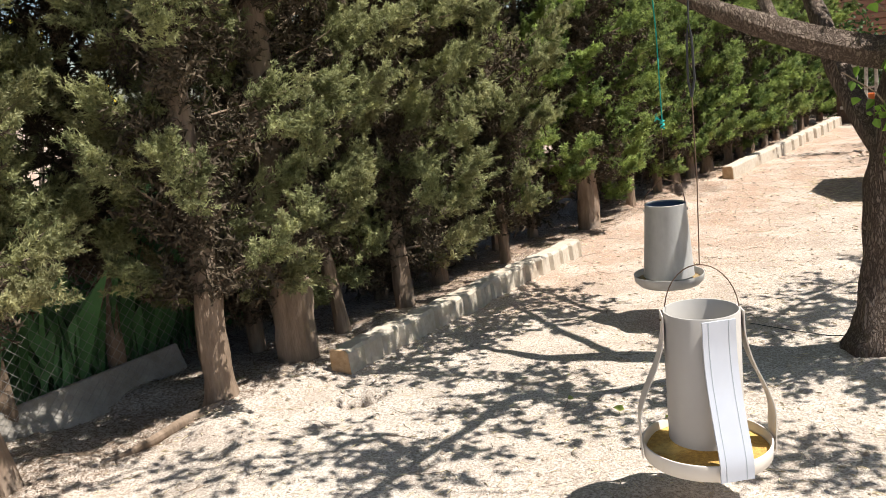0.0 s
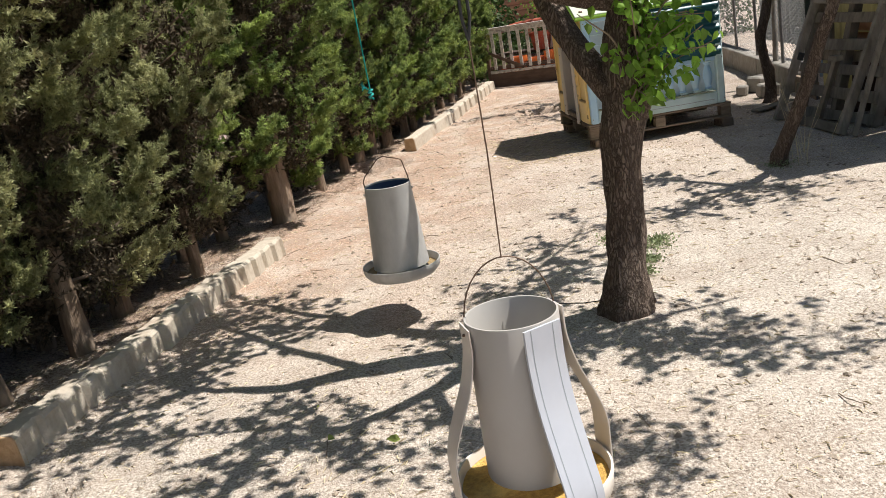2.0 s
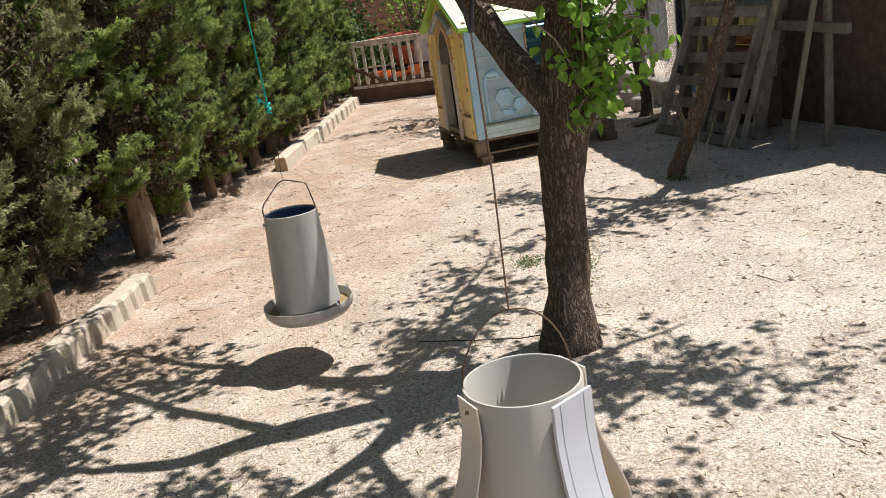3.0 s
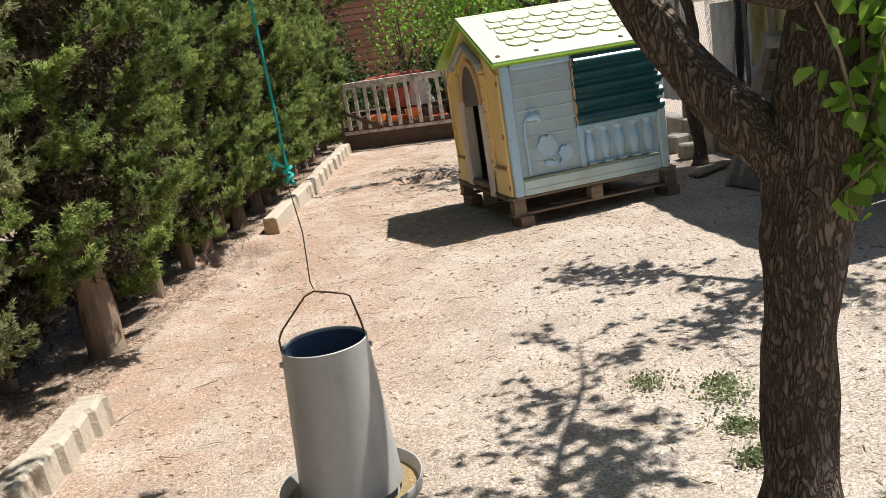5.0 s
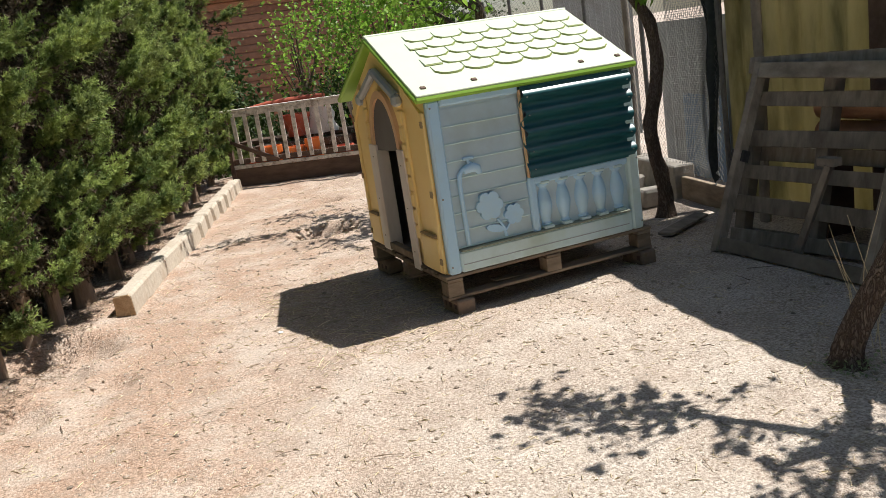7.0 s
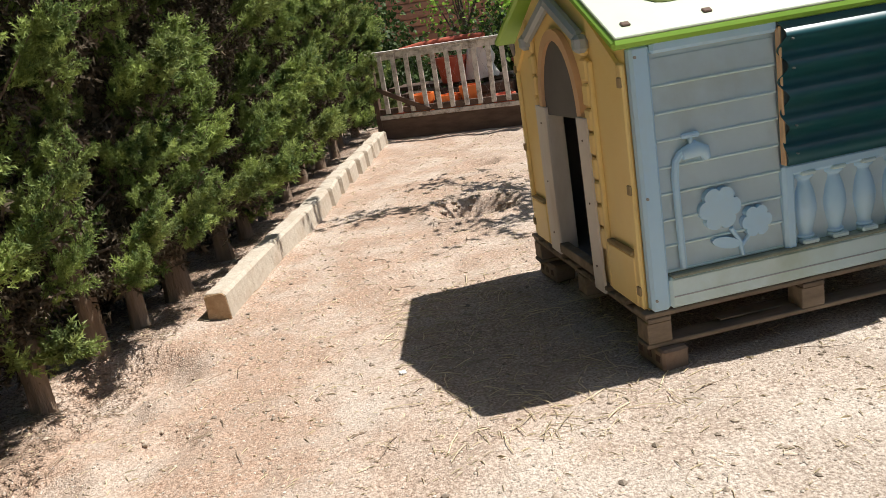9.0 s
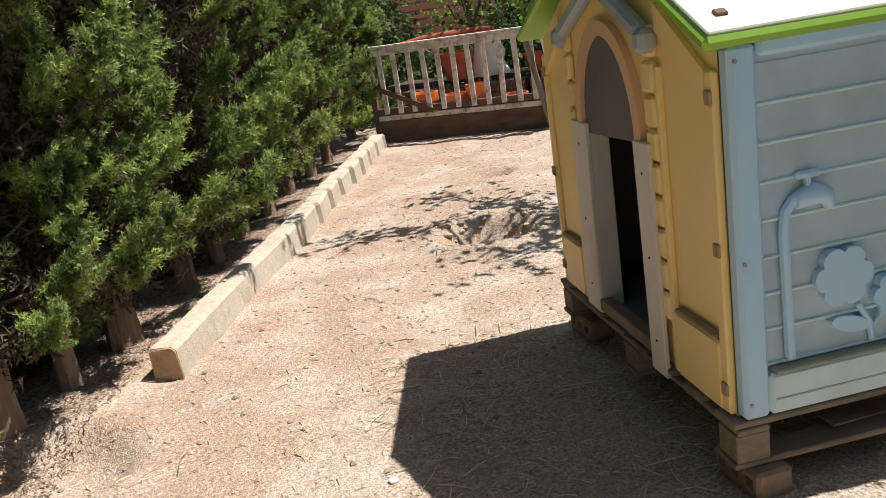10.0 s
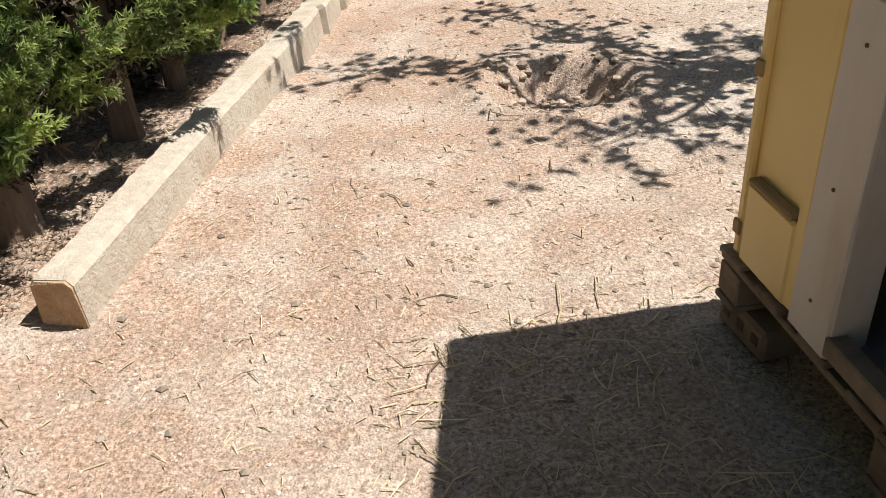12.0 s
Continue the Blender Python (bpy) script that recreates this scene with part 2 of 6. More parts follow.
M_PALLET = mat("weathered_pallet_wood", (0.16, 0.12, 0.085), (0.31, 0.245, 0.18), 14.0, 0.9, 0.5, 40.0, 0.006, (0.12, 0.10, 0.08), 3.0, 0.5, stretch=(0.3, 1, 1), rnd=0.25, spec=0.2)
M_GWOOD = mat("grey_old_wood", (0.16, 0.135, 0.11), (0.33, 0.29, 0.24), 16.0, 0.92, 0.5, 40.0, 0.006, (0.11, 0.09, 0.075), 3.0, 0.5, stretch=(1, 0.3, 0.3), rnd=0.25, spec=0.2)
M_BRICK = mat("clay_brick", (0.42, 0.22, 0.13), (0.52, 0.30, 0.19), 12.0, 0.9, 0.4, 60.0, 0.005, rnd=0.2)
M_DBRICK = mat("dirty_brick", (0.20, 0.14, 0.10), (0.31, 0.23, 0.17), 14.0, 0.95, 0.6, 60.0, 0.006, (0.15, 0.12, 0.10), 4.0, 0.6, rnd=0.2, spec=0.2)
M_GREENM = mat("dark_green_sheet", (0.010, 0.072, 0.085), (0.016, 0.098, 0.11), 3.0, 0.32, 0.05, 60.0, 0.002, (0.05, 0.13, 0.12), 4.0, 0.4, spec=0.6)
M_PVC = mat("grey_pvc", (0.47, 0.44, 0.40), (0.52, 0.49, 0.45), 6.0, 0.42, 0.05, 90.0, 0.001, (0.36, 0.31, 0.25), 3.0, 0.35, spec=0.45)
M_STRAP = mat("pale_pvc_strip", (0.66, 0.60, 0.54), (0.72, 0.66, 0.60), 5.0, 0.45, 0.05, 90.0, 0.001, (0.55, 0.45, 0.34), 4.0, 0.4, spec=0.45)
# the blue in this white stands in for sky reflected on the strip
M_BSTRIP = mat("sky_tinted_white_plastic", (0.52, 0.54, 0.59), (0.58, 0.60, 0.65), 5.0, 0.4, 0.05, 90.0, 0.001, (0.52, 0.50, 0.47), 4.0, 0.35, spec=0.5)
M_TRAY = mat("white_tray", (0.74, 0.68, 0.60), (0.80, 0.75, 0.68), 5.0, 0.45, 0.05, 90.0, 0.001, (0.60, 0.48, 0.33), 5.0, 0.5, spec=0.45)
M_ZINC = mat("dull_zinc", (0.43, 0.425, 0.41), (0.57, 0.56, 0.54), 11.0, 0.42, 0.15, 60.0, 0.002, (0.34, 0.315, 0.285), 5.0, 0.7, metal=0.15, stretch=(1, 1, 0.35))
M_GRAIN = mat("brown_grain", (0.30, 0.20, 0.10), (0.48, 0.35, 0.18), 90.0, 0.9, 0.9, 160.0, 0.008)
M_GRIME = mat("brown_grime", (0.33, 0.235, 0.12), (0.44, 0.32, 0.17), 9.0, 0.8, 0.2)
M_BLUEIN = mat("blue_grey_inside", (0.07, 0.10, 0.17), (0.09, 0.13, 0.21), 6.0, 0.5, 0.05)
M_FEED = mat("crushed_maize", (0.40, 0.22, 0.06), (0.72, 0.46, 0.12), 70.0, 0.9, 0.9, 160.0, 0.008, (0.88, 0.70, 0.26), 6.0, 0.85)
M_ROPE = mat("green_rope", (0.01, 0.34, 0.30), (0.02, 0.44, 0.38), 80.0, 0.6, 0.6, 220.0, 0.003)
M_CORD = mat("black_cord", (0.03, 0.03, 0.03), (0.05, 0.05, 0.05), 60.0, 0.7, 0.3)
M_WIRE = mat("rusty_wire", (0.16, 0.10, 0.07), (0.24, 0.17, 0.12), 60.0, 0.6, 0.2, metal=0.6)
M_GALV = mat("galvanised_wire", (0.30, 0.29, 0.27), (0.40, 0.39, 0.37), 20.0, 0.5, 0.0, metal=0.6)
M_PICK = mat("peeling_white_paint", (0.60, 0.54, 0.48), (0.80, 0.74, 0.68), 16.0, 0.75, 0.4, 50.0, 0.003, (0.20, 0.15, 0.11), 13.0, 0.95)
M_DWOOD = mat("dark_brown_wood", (0.09, 0.055, 0.04), (0.17, 0.11, 0.08), 12.0, 0.85, 0.4, 40.0, 0.004, stretch=(0.3, 1, 1), rnd=0.2)
M_ORANGE = mat("orange_plastic", (0.70, 0.16, 0.03), (0.78, 0.22, 0.05), 4.0, 0.5, 0.05, rnd=0.15)
M_REDP = mat("faded_red_paint", (0.46, 0.09, 0.05), (0.55, 0.14, 0.08), 5.0, 0.6, 0.1, rnd=0.2)
M_WHITE = mat("white_sack", (0.78, 0.77, 0.74), (0.84, 0.83, 0.80), 5.0, 0.7, 0.3, 20.0, 0.01)
M_FABR = mat("dark_shade_cloth", (0.035, 0.042, 0.04), (0.06, 0.068, 0.062), 20.0, 0.9, 0.4, 120.0, 0.004)
M_NET = mat("grey_netting", (0.20, 0.21, 0.20), (0.30, 0.31, 0.30), 8.0, 0.7, 0.1, 40.0, 0.002, (0.14, 0.13, 0.11), 3.0, 0.5)
M_FWIRE = mat("dull_fence_wire", (0.14, 0.135, 0.125), (0.22, 0.21, 0.20), 20.0, 0.6, 0.0, metal=0.3)
M_YWALL = mat("mossy_yellow_sheet", (0.40, 0.36, 0.20), (0.58, 0.53, 0.33), 7.0, 0.7, 0.2, 40.0, 0.004, (0.11, 0.11, 0.045), 3.2, 0.95, stretch=(1, 1, 0.22), trans=0.4)
M_BLUE = mat("weathered_blue_sheet", (0.16, 0.24, 0.36), (0.22, 0.30, 0.42), 5.0, 0.6, 0.2, 40.0, 0.004, (0.2, 0.2, 0.16), 2.0, 0.6)
M_GSHEET = mat("grey_corrugated_sheet", (0.30, 0.32, 0.33), (0.40, 0.42, 0.43), 5.0, 0.55, 0.2, 40.0, 0.004, (0.20, 0.18, 0.15), 2.0, 0.6, metal=0.3)
M_WALLF = mat("far_brick_wall", (0.30, 0.15, 0.10), (0.40, 0.21, 0.14), 8.0, 0.9, 0.3, 30.0, 0.01, rnd=0.2)
M_WEED = mat("weed_leaf", (0.22, 0.26, 0.13), (0.34, 0.38, 0.22), 6.0, 0.7, 0.0, island=0.35, trans=0.25, spec=0.2)
M_LITTER = mat("brown_needle_litter", (0.15, 0.105, 0.072), (0.24, 0.17, 0.12), 6.0, 0.95, 0.0, island=0.4)


# ---------------------------------------------------------------- mesh helpers
class Geo:
    """Vertices and faces of one mesh."""

    def __init__(self):
        self.v, self.f, self.n = [], [], 0

    def add(self, verts, faces):
        verts = np.asarray(verts, float)
        self.v.append(verts)
        self.f += [tuple(i + self.n for i in face) for face in faces]
        self.n += len(verts)
        return self

    def box(self, c, size, turn=(0, 0, 0), b=0.004, axes=None):
        hx, hy, hz = (s / 2 for s in size)
        b = min(b, hx * 0.6, hy * 0.6, hz * 0.6)
        vs, idx = [], {}
        for sx in (-1, 1):
            for sy in (-1, 1):
                for sz in (-1, 1):
                    for k in range(3):
                        p = [sx * (hx - b), sy * (hy - b), sz * (hz - b)]
                        p[k] = (sx * hx, sy * hy, sz * hz)[k]
                        idx[(sx, sy, sz, k)] = len(vs)
                        vs.append(p)
        fs = []
        for k in range(3):
            i, j = [(1, 2), (2, 0), (0, 1)][k]
            for s in (-1, 1):
                ring = []
                for a, c2 in ((-1, -1), (1, -1), (1, 1), (-1, 1)):
                    q = [0, 0, 0]
                    q[k], q[i], q[j] = s, a, c2
                    ring.append(idx[(*q, k)])
                fs.append(ring if s > 0 else ring[::-1])
            for a in (-1, 1):
                for c2 in (-1, 1):
                    q0, q1 = [0, 0, 0], [0, 0, 0]
                    q0[i], q0[j], q0[k] = a, c2, -1
                    q1[i], q1[j], q1[k] = a, c2, 1
                    ring = [idx[(*q0, i)], idx[(*q1, i)], idx[(*q1, j)], idx[(*q0, j)]]
                    fs.append(ring if a * c2 < 0 else ring[::-1])
        for sx in (-1, 1):
            for sy in (-1, 1):
                for sz in (-1, 1):
                    ring = [idx[(sx, sy, sz, k)] for k in range(3)]
                    fs.append(ring if sx * sy * sz > 0 else ring[::-1])
        rot = np.array(axes if axes is not None else Euler([radians(a) for a in turn]).to_matrix())
        return self.add(np.array(vs) @ rot.T + np.array(c), fs)

    def bar(self, p, q, w, d, up=(0, 0, 1), b=0.004):
        """A square bar from p to q: w across, d along the up side."""
        p, q = Vector(p), Vector(q)
        z = (q - p).normalized()
        x = z.cross(Vector(up)).normalized()
        y = z.cross(x)
        rot = Matrix((x, y, z)).transposed()
        return self.box((p + q) / 2, (w, d, (q - p).length), b=b, axes=rot)

    def tube(self, pts, radii, n=10, cap=True, rough=0.0, seed=0.0):
        pts = [Vector(p) for p in pts]
        if not hasattr(radii, "__len__"):
            radii = [radii] * len(pts)
        rows, x = [], None
        for i, p in enumerate(pts):
            z = (pts[min(i + 1, len(pts) - 1)] - pts[max(i - 1, 0)]).normalized()
            x = (Vector((1, 0.03, 0.02)) if x is None else x)
            if abs(z.dot(x)) > 0.95 and i == 0:
                x = Vector((0.02, 1, 0.03))
            x = (x - z * x.dot(z)).normalized()
            y = z.cross(x)
            row = []
            for k in range(n):
                a = 2 * math.pi * k / n
                d = x * math.cos(a) + y * math.sin(a)
                r = radii[i]
                if rough:
                    r *= 1 + rough * noise.noise(Vector((d.x * 1.6, d.y * 1.6, p.z * 5 + d.z * 3 + p.x * 3 + seed)))
                row.append(p + d * r)
            rows.append(row)
        vs = [v for row in rows for v in row]
        fs = [(i * n + k, i * n + (k + 1) % n, (i + 1) * n + (k + 1) % n, (i + 1) * n + k) for i in range(len(pts) - 1) for k in range(n)]
        if cap:
            fs += [tuple(range(n))[::-1], tuple((len(pts) - 1) * n + k for k in range(n))]
        return self.add(vs, fs)

    def lathe(self, prof, c=(0, 0, 0), n=40):
        """A turned shape from (radius, height) pairs."""
        vs = [(c[0] + r * math.cos(2 * math.pi * k / n), c[1] + r * math.sin(2 * math.pi * k / n), c[2] + h) for r, h in prof for k in range(n)]
        fs = [(i * n + k, i * n + (k + 1) % n, (i + 1) * n + (k + 1) % n, (i + 1) * n + k) for i in range(len(prof) - 1) for k in range(n)]
        return self.add(vs, fs)

    def slab(self, ring, depth):
        """A plate: a ring of 3D points pushed along the vector depth."""
        n = len(ring)
        ring = [Vector(p) for p in ring]
        far = [p + Vector(depth) for p in ring]
        fs = [tuple(range(n))[::-1], tuple(range(n, 2 * n))]
        fs += [(i, (i + 1) % n, n + (i + 1) % n, n + i) for i in range(n)]
        return self.add(ring + far, fs)

    def mesh(self, name, material, smooth=False):
        me = bpy.data.meshes.new(name)
        me.from_pydata(np.concatenate(self.v).tolist(), [], self.f)
        me.materials.append(material)
        bm = bmesh.new()
        bm.from_mesh(me)
        bmesh.ops.recalc_face_normals(bm, faces=bm.faces)
        bm.to_mesh(me)
        bm.free()
        if smooth:
            me.polygons.foreach_set("use_smooth", [True] * len(me.polygons))
            me.set_sharp_from_angle(angle=radians(42))
        return me


def part(name, geo, material, parent=None, label="", smooth=False):
    ob = new(name, geo if isinstance(geo, bpy.types.Mesh) else geo.mesh(name, material, smooth))
    if parent is not None:
        ob.parent = parent
    return tagged(ob, label) if label else ob


def thing(name, label, category, at=(0, 0, 0), turn=0.0, group="", kind=""):
    ob = new(name)
    ob.empty_display_size = 0.1
    ob.matrix_world = pose(*at, 0, 0, turn)
    return tagged(ob, label, category, group, kind)


def soup(name, verts, k, faces, material):
    """A mesh of many copies of one small shape: verts is (copies, k, 3)."""
    n = len(verts)
    me = bpy.data.meshes.new(name)
    allf = (np.arange(n)[:, None, None] * k + np.array(faces)[None]).reshape(-1, len(faces[0]))
    me.from_pydata(np.asarray(verts).reshape(-1, 3).tolist(), [], allf.tolist())
    me.materials.append(material)
    return me


def bases(d, rng):
    """Rotation matrices whose third column is each row of d, with a random spin."""
    z = d / np.linalg.norm(d, axis=1, keepdims=True)
    r = rng.normal(size=z.shape)
    x = r - z * (r * z).sum(1, keepdims=True)
    x /= np.linalg.norm(x, axis=1, keepdims=True)
    y = np.cross(z, x)
    return np.stack([x, y, z], axis=2)


def smooth_line(pts, k=6):
    """Points along a soft curve through pts (and radii, as a fourth number)."""
    p = [np.array(q, float) for q in pts]
    p = [2 * p[0] - p[1]] + p + [2 * p[-1] - p[-2]]
    out = []
    for i in range(1, len(p) - 2):
        for s in range(k):
            t = s / k
            a, b, c, d = p[i - 1], p[i], p[i + 1], p[i + 2]
            out.append(0.5 * (2 * b + (c - a) * t + (2 * a - 5 * b + 4 * c - d) * t * t + (3 * b - a - 3 * c + d) * t ** 3))
    out.append(p[-2])
    return out


def limb(geo, pts, n=10, k=6, rough=0.18, seed=0.0):
    line = smooth_line(pts, k)
    return geo.tube([q[:3] for q in line], [max(q[3], 0.002) for q in line], n, True, rough, seed)


# ---------------------------------------------------------------- ground
PITS = [(2.66, 11.38, 0.33, 0.15), (3.15, 13.2, 0.22, 0.08), (-1.05, 2.62, 0.14, 0.08), (0.30, 9.25, 0.38, 0.10), (0.60, 8.46, 0.13, 0.05), (0.28, 8.80, 0.20, 0.05), (0.0, 8.2, 0.3, 0.06), (0.55, 3.95, 0.45, 0.03), (1.2, 6.0, 0.5, 0.025),
        (-2.3, 2.2, 0.5, 0.07), (-1.75, 1.7, 0.45, 0.04)]


def ground_z(x, y):
    z = 0.022 * noise.noise(Vector((x * 0.7, y * 0.7, 0.3))) + 0.014 * noise.noise(Vector((x * 3.1, y * 3.1, 4.0)))
    edge = x + 1.62 - 0.3 * (y - 2.6)
    near = min(max(edge + 1.2, 0.0), 1.0) if abs(x) < 15 else 0.0
    z += near * 0.007 * noise.noise(Vector((x * 11, y * 11, 9.0)))
    if -1.0 < edge < 0.5 and y < 18:
        z += 0.03 * max(0.0, 1 - abs(edge + 0.15) / 0.45)
    for px, py, r, d in PITS:
        q = math.hypot(x - px, (y - py) * 1.15) / r
        if q < 2.2:
            z += -d * math.exp(-(q * 1.1) ** 7) + d * 0.22 * math.exp(-((q - 1.25) / 0.28) ** 2)
    r2 = math.hypot(x - 1.63, y - 3.45)
    z += 0.06 * math.exp(-(r2 / 0.28) ** 2)
    return z


def axis_steps(lo, hi, step, far):
    inner = list(np.arange(lo, hi + 1e-6, step))
    out, d, a, b = [], step, lo, hi
    left, right = [], []
    while b < far:
        d *= 1.5
        a, b = a - d, b + d
        left.append(a)
        right.append(b)
    return np.array(left[::-1] + inner + right)


def build_ground():
    xs, ys = axis_steps(-3.2, 5.4, 0.05, 900), axis_steps(0.6, 16.6, 0.05, 900)
    vs = [(x, y, ground_z(x, y)) for y in ys for x in xs]
    nx = len(xs)
    fs = [(j * nx + i, j * nx + i + 1, (j + 1) * nx + i + 1, (j + 1) * nx + i) for j in range(len(ys) - 1) for i in range(nx - 1)]
    me = bpy.data.meshes.new("ground")
    me.from_pydata(vs, [], fs)
    me.polygons.foreach_set("use_smooth", [True] * len(me.polygons))
    me.materials.append(M_GROUND)
    tagged(new("ground", me), "pale dusty trodden soil with small pits and straw", "ground", kind="structure")


build_ground()


def kerb(label, start, end, h, w, waves, seed):
    """A cast kerb: the side facing the yard is fluted, the top worn."""
    a, b = Vector((*start, 0)), Vector((*end, 0))
    u = (b - a).normalized()
    nrm = Vector((u.y, -u.x, 0))
    n = max(int((b - a).length / 0.022), 8)
    rows = []
    for i in range(n + 1):
        s = i / n
        ph = s * waves
        f = (ph % 1.0)
        fade = 1.0 if waves == 17 else min(max((s - 0.36) * 8, 0.12), 1.0)
        groove = (0.022 if waves == 17 else 0.012) * fade if f > 0.88 else 0.0
        saw = (1 - f) * (1 + 0.9 * noise.noise(Vector((int(ph) * 1.7, seed, 3)))) * (0.02 if waves == 17 else 0.024) * fade - groove * (0.3 if waves == 17 else 1.0)
        j = 0.010 * noise.noise(Vector((s * 30 + seed, 0, 0))) + 0.006 * noise.noise(Vector((s * 90, seed, 0)))
        c = a.lerp(b, s) + nrm * 0.03 * noise.noise(Vector((s * 4, seed, 1)))
        top = h + j - groove * (0.0 if waves == 17 else 0.5)
        rows.append([c + nrm * (w / 2 + saw + 0.015) + Vector((0, 0, -0.08)), c + nrm * (w / 2 + saw + j) + Vector((0, 0, top - 0.02)),
                     c + nrm * (w / 2 + saw - 0.018) + Vector((0, 0, top)), c - nrm * (w / 2 - 0.012) + Vector((0, 0, top + j * 0.5)),
                     c - nrm * w / 2 + Vector((0, 0, top - 0.015)), c - nrm * w / 2 + Vector((0, 0, -0.08))])
    k = len(rows[0])
    g = Geo().add([p for r in rows for p in r], [(i * k + q, i * k + (q + 1) % k, (i + 1) * k + (q + 1) % k, (i + 1) * k + q) for i in range(n) for q in range(k)]
                  + [tuple(range(k)), tuple(n * k + q for q in range(k))[::-1]])
    ob = tagged(part("kerb", g, M_CONC), label, "kerb", kind="structure")
    ring = [p.lerp(sum(rows[0], Vector()) / k, 0.02 + 0.03 * (q % 2)) - u * (0.004 + 0.004 * (q % 3)) for q, p in enumerate(rows[0])]
    part("broken_end", Geo().slab(ring, u * 0.03), M_KEND, ob, "broken brown concrete end")


kerb("rough cast concrete kerb with a fluted face below the trees", (-1.36, 3.02), (-0.50, 5.99), 0.15, 0.13, 17, 1.0)
kerb("worn pale concrete kerb running to the picket gate", (0.74, 9.96), (2.50, 15.75), 0.17, 0.13, 13, 5.0)


# ---------------------------------------------------------------- hedge of cypress trees
SPRAY = []
for a in range(7):
    ang = a * 2.4
    dx, dy = math.cos(ang), math.sin(ang)
    t0 = np.array([0, 0, 0.11 * a])
    t1 = t0 + np.array([dx * 0.62, dy * 0.62, 0.50]) * (0.80 - 0.05 * a)
    side = np.array([-dy, dx, 0.25]) * 0.085
    if a == 0:
        t1, side = np.array([0, 0, 1.0]), np.array([0.075, 0, 0])
    SPRAY += [t0 - side, t0 + side, t1]
SPRAY = np.array(SPRAY)


def spray_mesh(name, centres, dirs, size, material, rng):
    rot = bases(dirs, rng)
    s = size * rng.uniform(0.6, 1.3, (len(centres), 1, 1))
    verts = centres[:, None] + np.einsum("nij,kj->nki", rot, SPRAY) * s
    return soup(name, verts, len(SPRAY), [(3 * i, 3 * i + 1, 3 * i + 2) for i in range(7)], material)


def cypress_crown(seed, height, spread, count, per, size):
    """Sweeping boughs, each a plume of side twigs set with sprays, round a bare core."""
    rng = np.random.default_rng(seed)
    cs, ds, inner, sticks = [], [], [], Geo()
    for i in range(count):
        h = height * ((i + rng.uniform(0, 1)) / count) ** 1.2
        a = i * 2.4 + rng.normal() * 0.35
        ln = spread * rng.uniform(0.50, 1.22) * (0.88 + 0.28 * math.sin(math.pi * min(h / 4.0, 1.0)))
        rise = rng.uniform(0.05, 0.50) if h > 0.25 else rng.uniform(0.04, 0.30)
        out = np.array([math.cos(a), math.sin(a), 0.0])
        side = np.array([-math.sin(a), math.cos(a), 0.0])
        base = np.array([0, 0, h])
        few = 0.6 if h > 2.7 else 1.0
        for k in range(int(17 * few)):
            f = rng.uniform(0.52, 1.0) if k else 1.0
            p0 = base + out * ln * f + np.array([0, 0, rise * f - 0.10 * f * f + 0.12 * f ** 4]) + rng.normal(size=3) * 0.012
            sw = rng.uniform(-1.0, 1.0)
            td = out * math.cos(sw) + side * math.sin(sw) + np.array([0, 0, rng.uniform(-0.15, 1.1)])
            td /= np.linalg.norm(td)
            tl = rng.uniform(0.12, 0.30) * (1.15 - 0.40 * f)
            m = int(per * rng.uniform(0.6, 1.4))
            s = rng.uniform(0.0, 1.0, (m, 1)) ** 0.8
            cs.append(p0 + td * tl * s + rng.normal(size=(m, 3)) * (0.020 - 0.013 * s) + np.array([0, 0, 0.03]) * s * s)
            ds.append(td * 0.95 + rng.normal(size=(m, 3)) * 0.42 + np.array([0, 0, 0.18]))
        # dense dark core that imitates the deep shade between the boughs
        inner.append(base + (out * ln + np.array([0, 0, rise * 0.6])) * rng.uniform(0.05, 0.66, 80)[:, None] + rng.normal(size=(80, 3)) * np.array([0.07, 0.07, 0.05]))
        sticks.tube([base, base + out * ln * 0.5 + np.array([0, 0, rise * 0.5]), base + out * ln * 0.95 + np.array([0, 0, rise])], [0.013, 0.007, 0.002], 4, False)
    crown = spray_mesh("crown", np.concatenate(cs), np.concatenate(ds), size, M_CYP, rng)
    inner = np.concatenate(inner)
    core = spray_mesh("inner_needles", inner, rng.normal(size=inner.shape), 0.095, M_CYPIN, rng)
    return crown, sticks.mesh("boughwork", M_BARK), core


CROWNS = [cypress_crown(11, 3.7, 0.60, 52, 31, 0.046), cypress_crown(12, 3.6, 0.57, 50, 32, 0.045), cypress_crown(13, 3.7, 0.63, 52, 31, 0.046), cypress_crown(14, 3.6, 0.58, 50, 32, 0.045),
          cypress_crown(15, 3.7, 0.62, 52, 20, 0.066), cypress_crown(16, 3.7, 0.66, 52, 20, 0.066)]
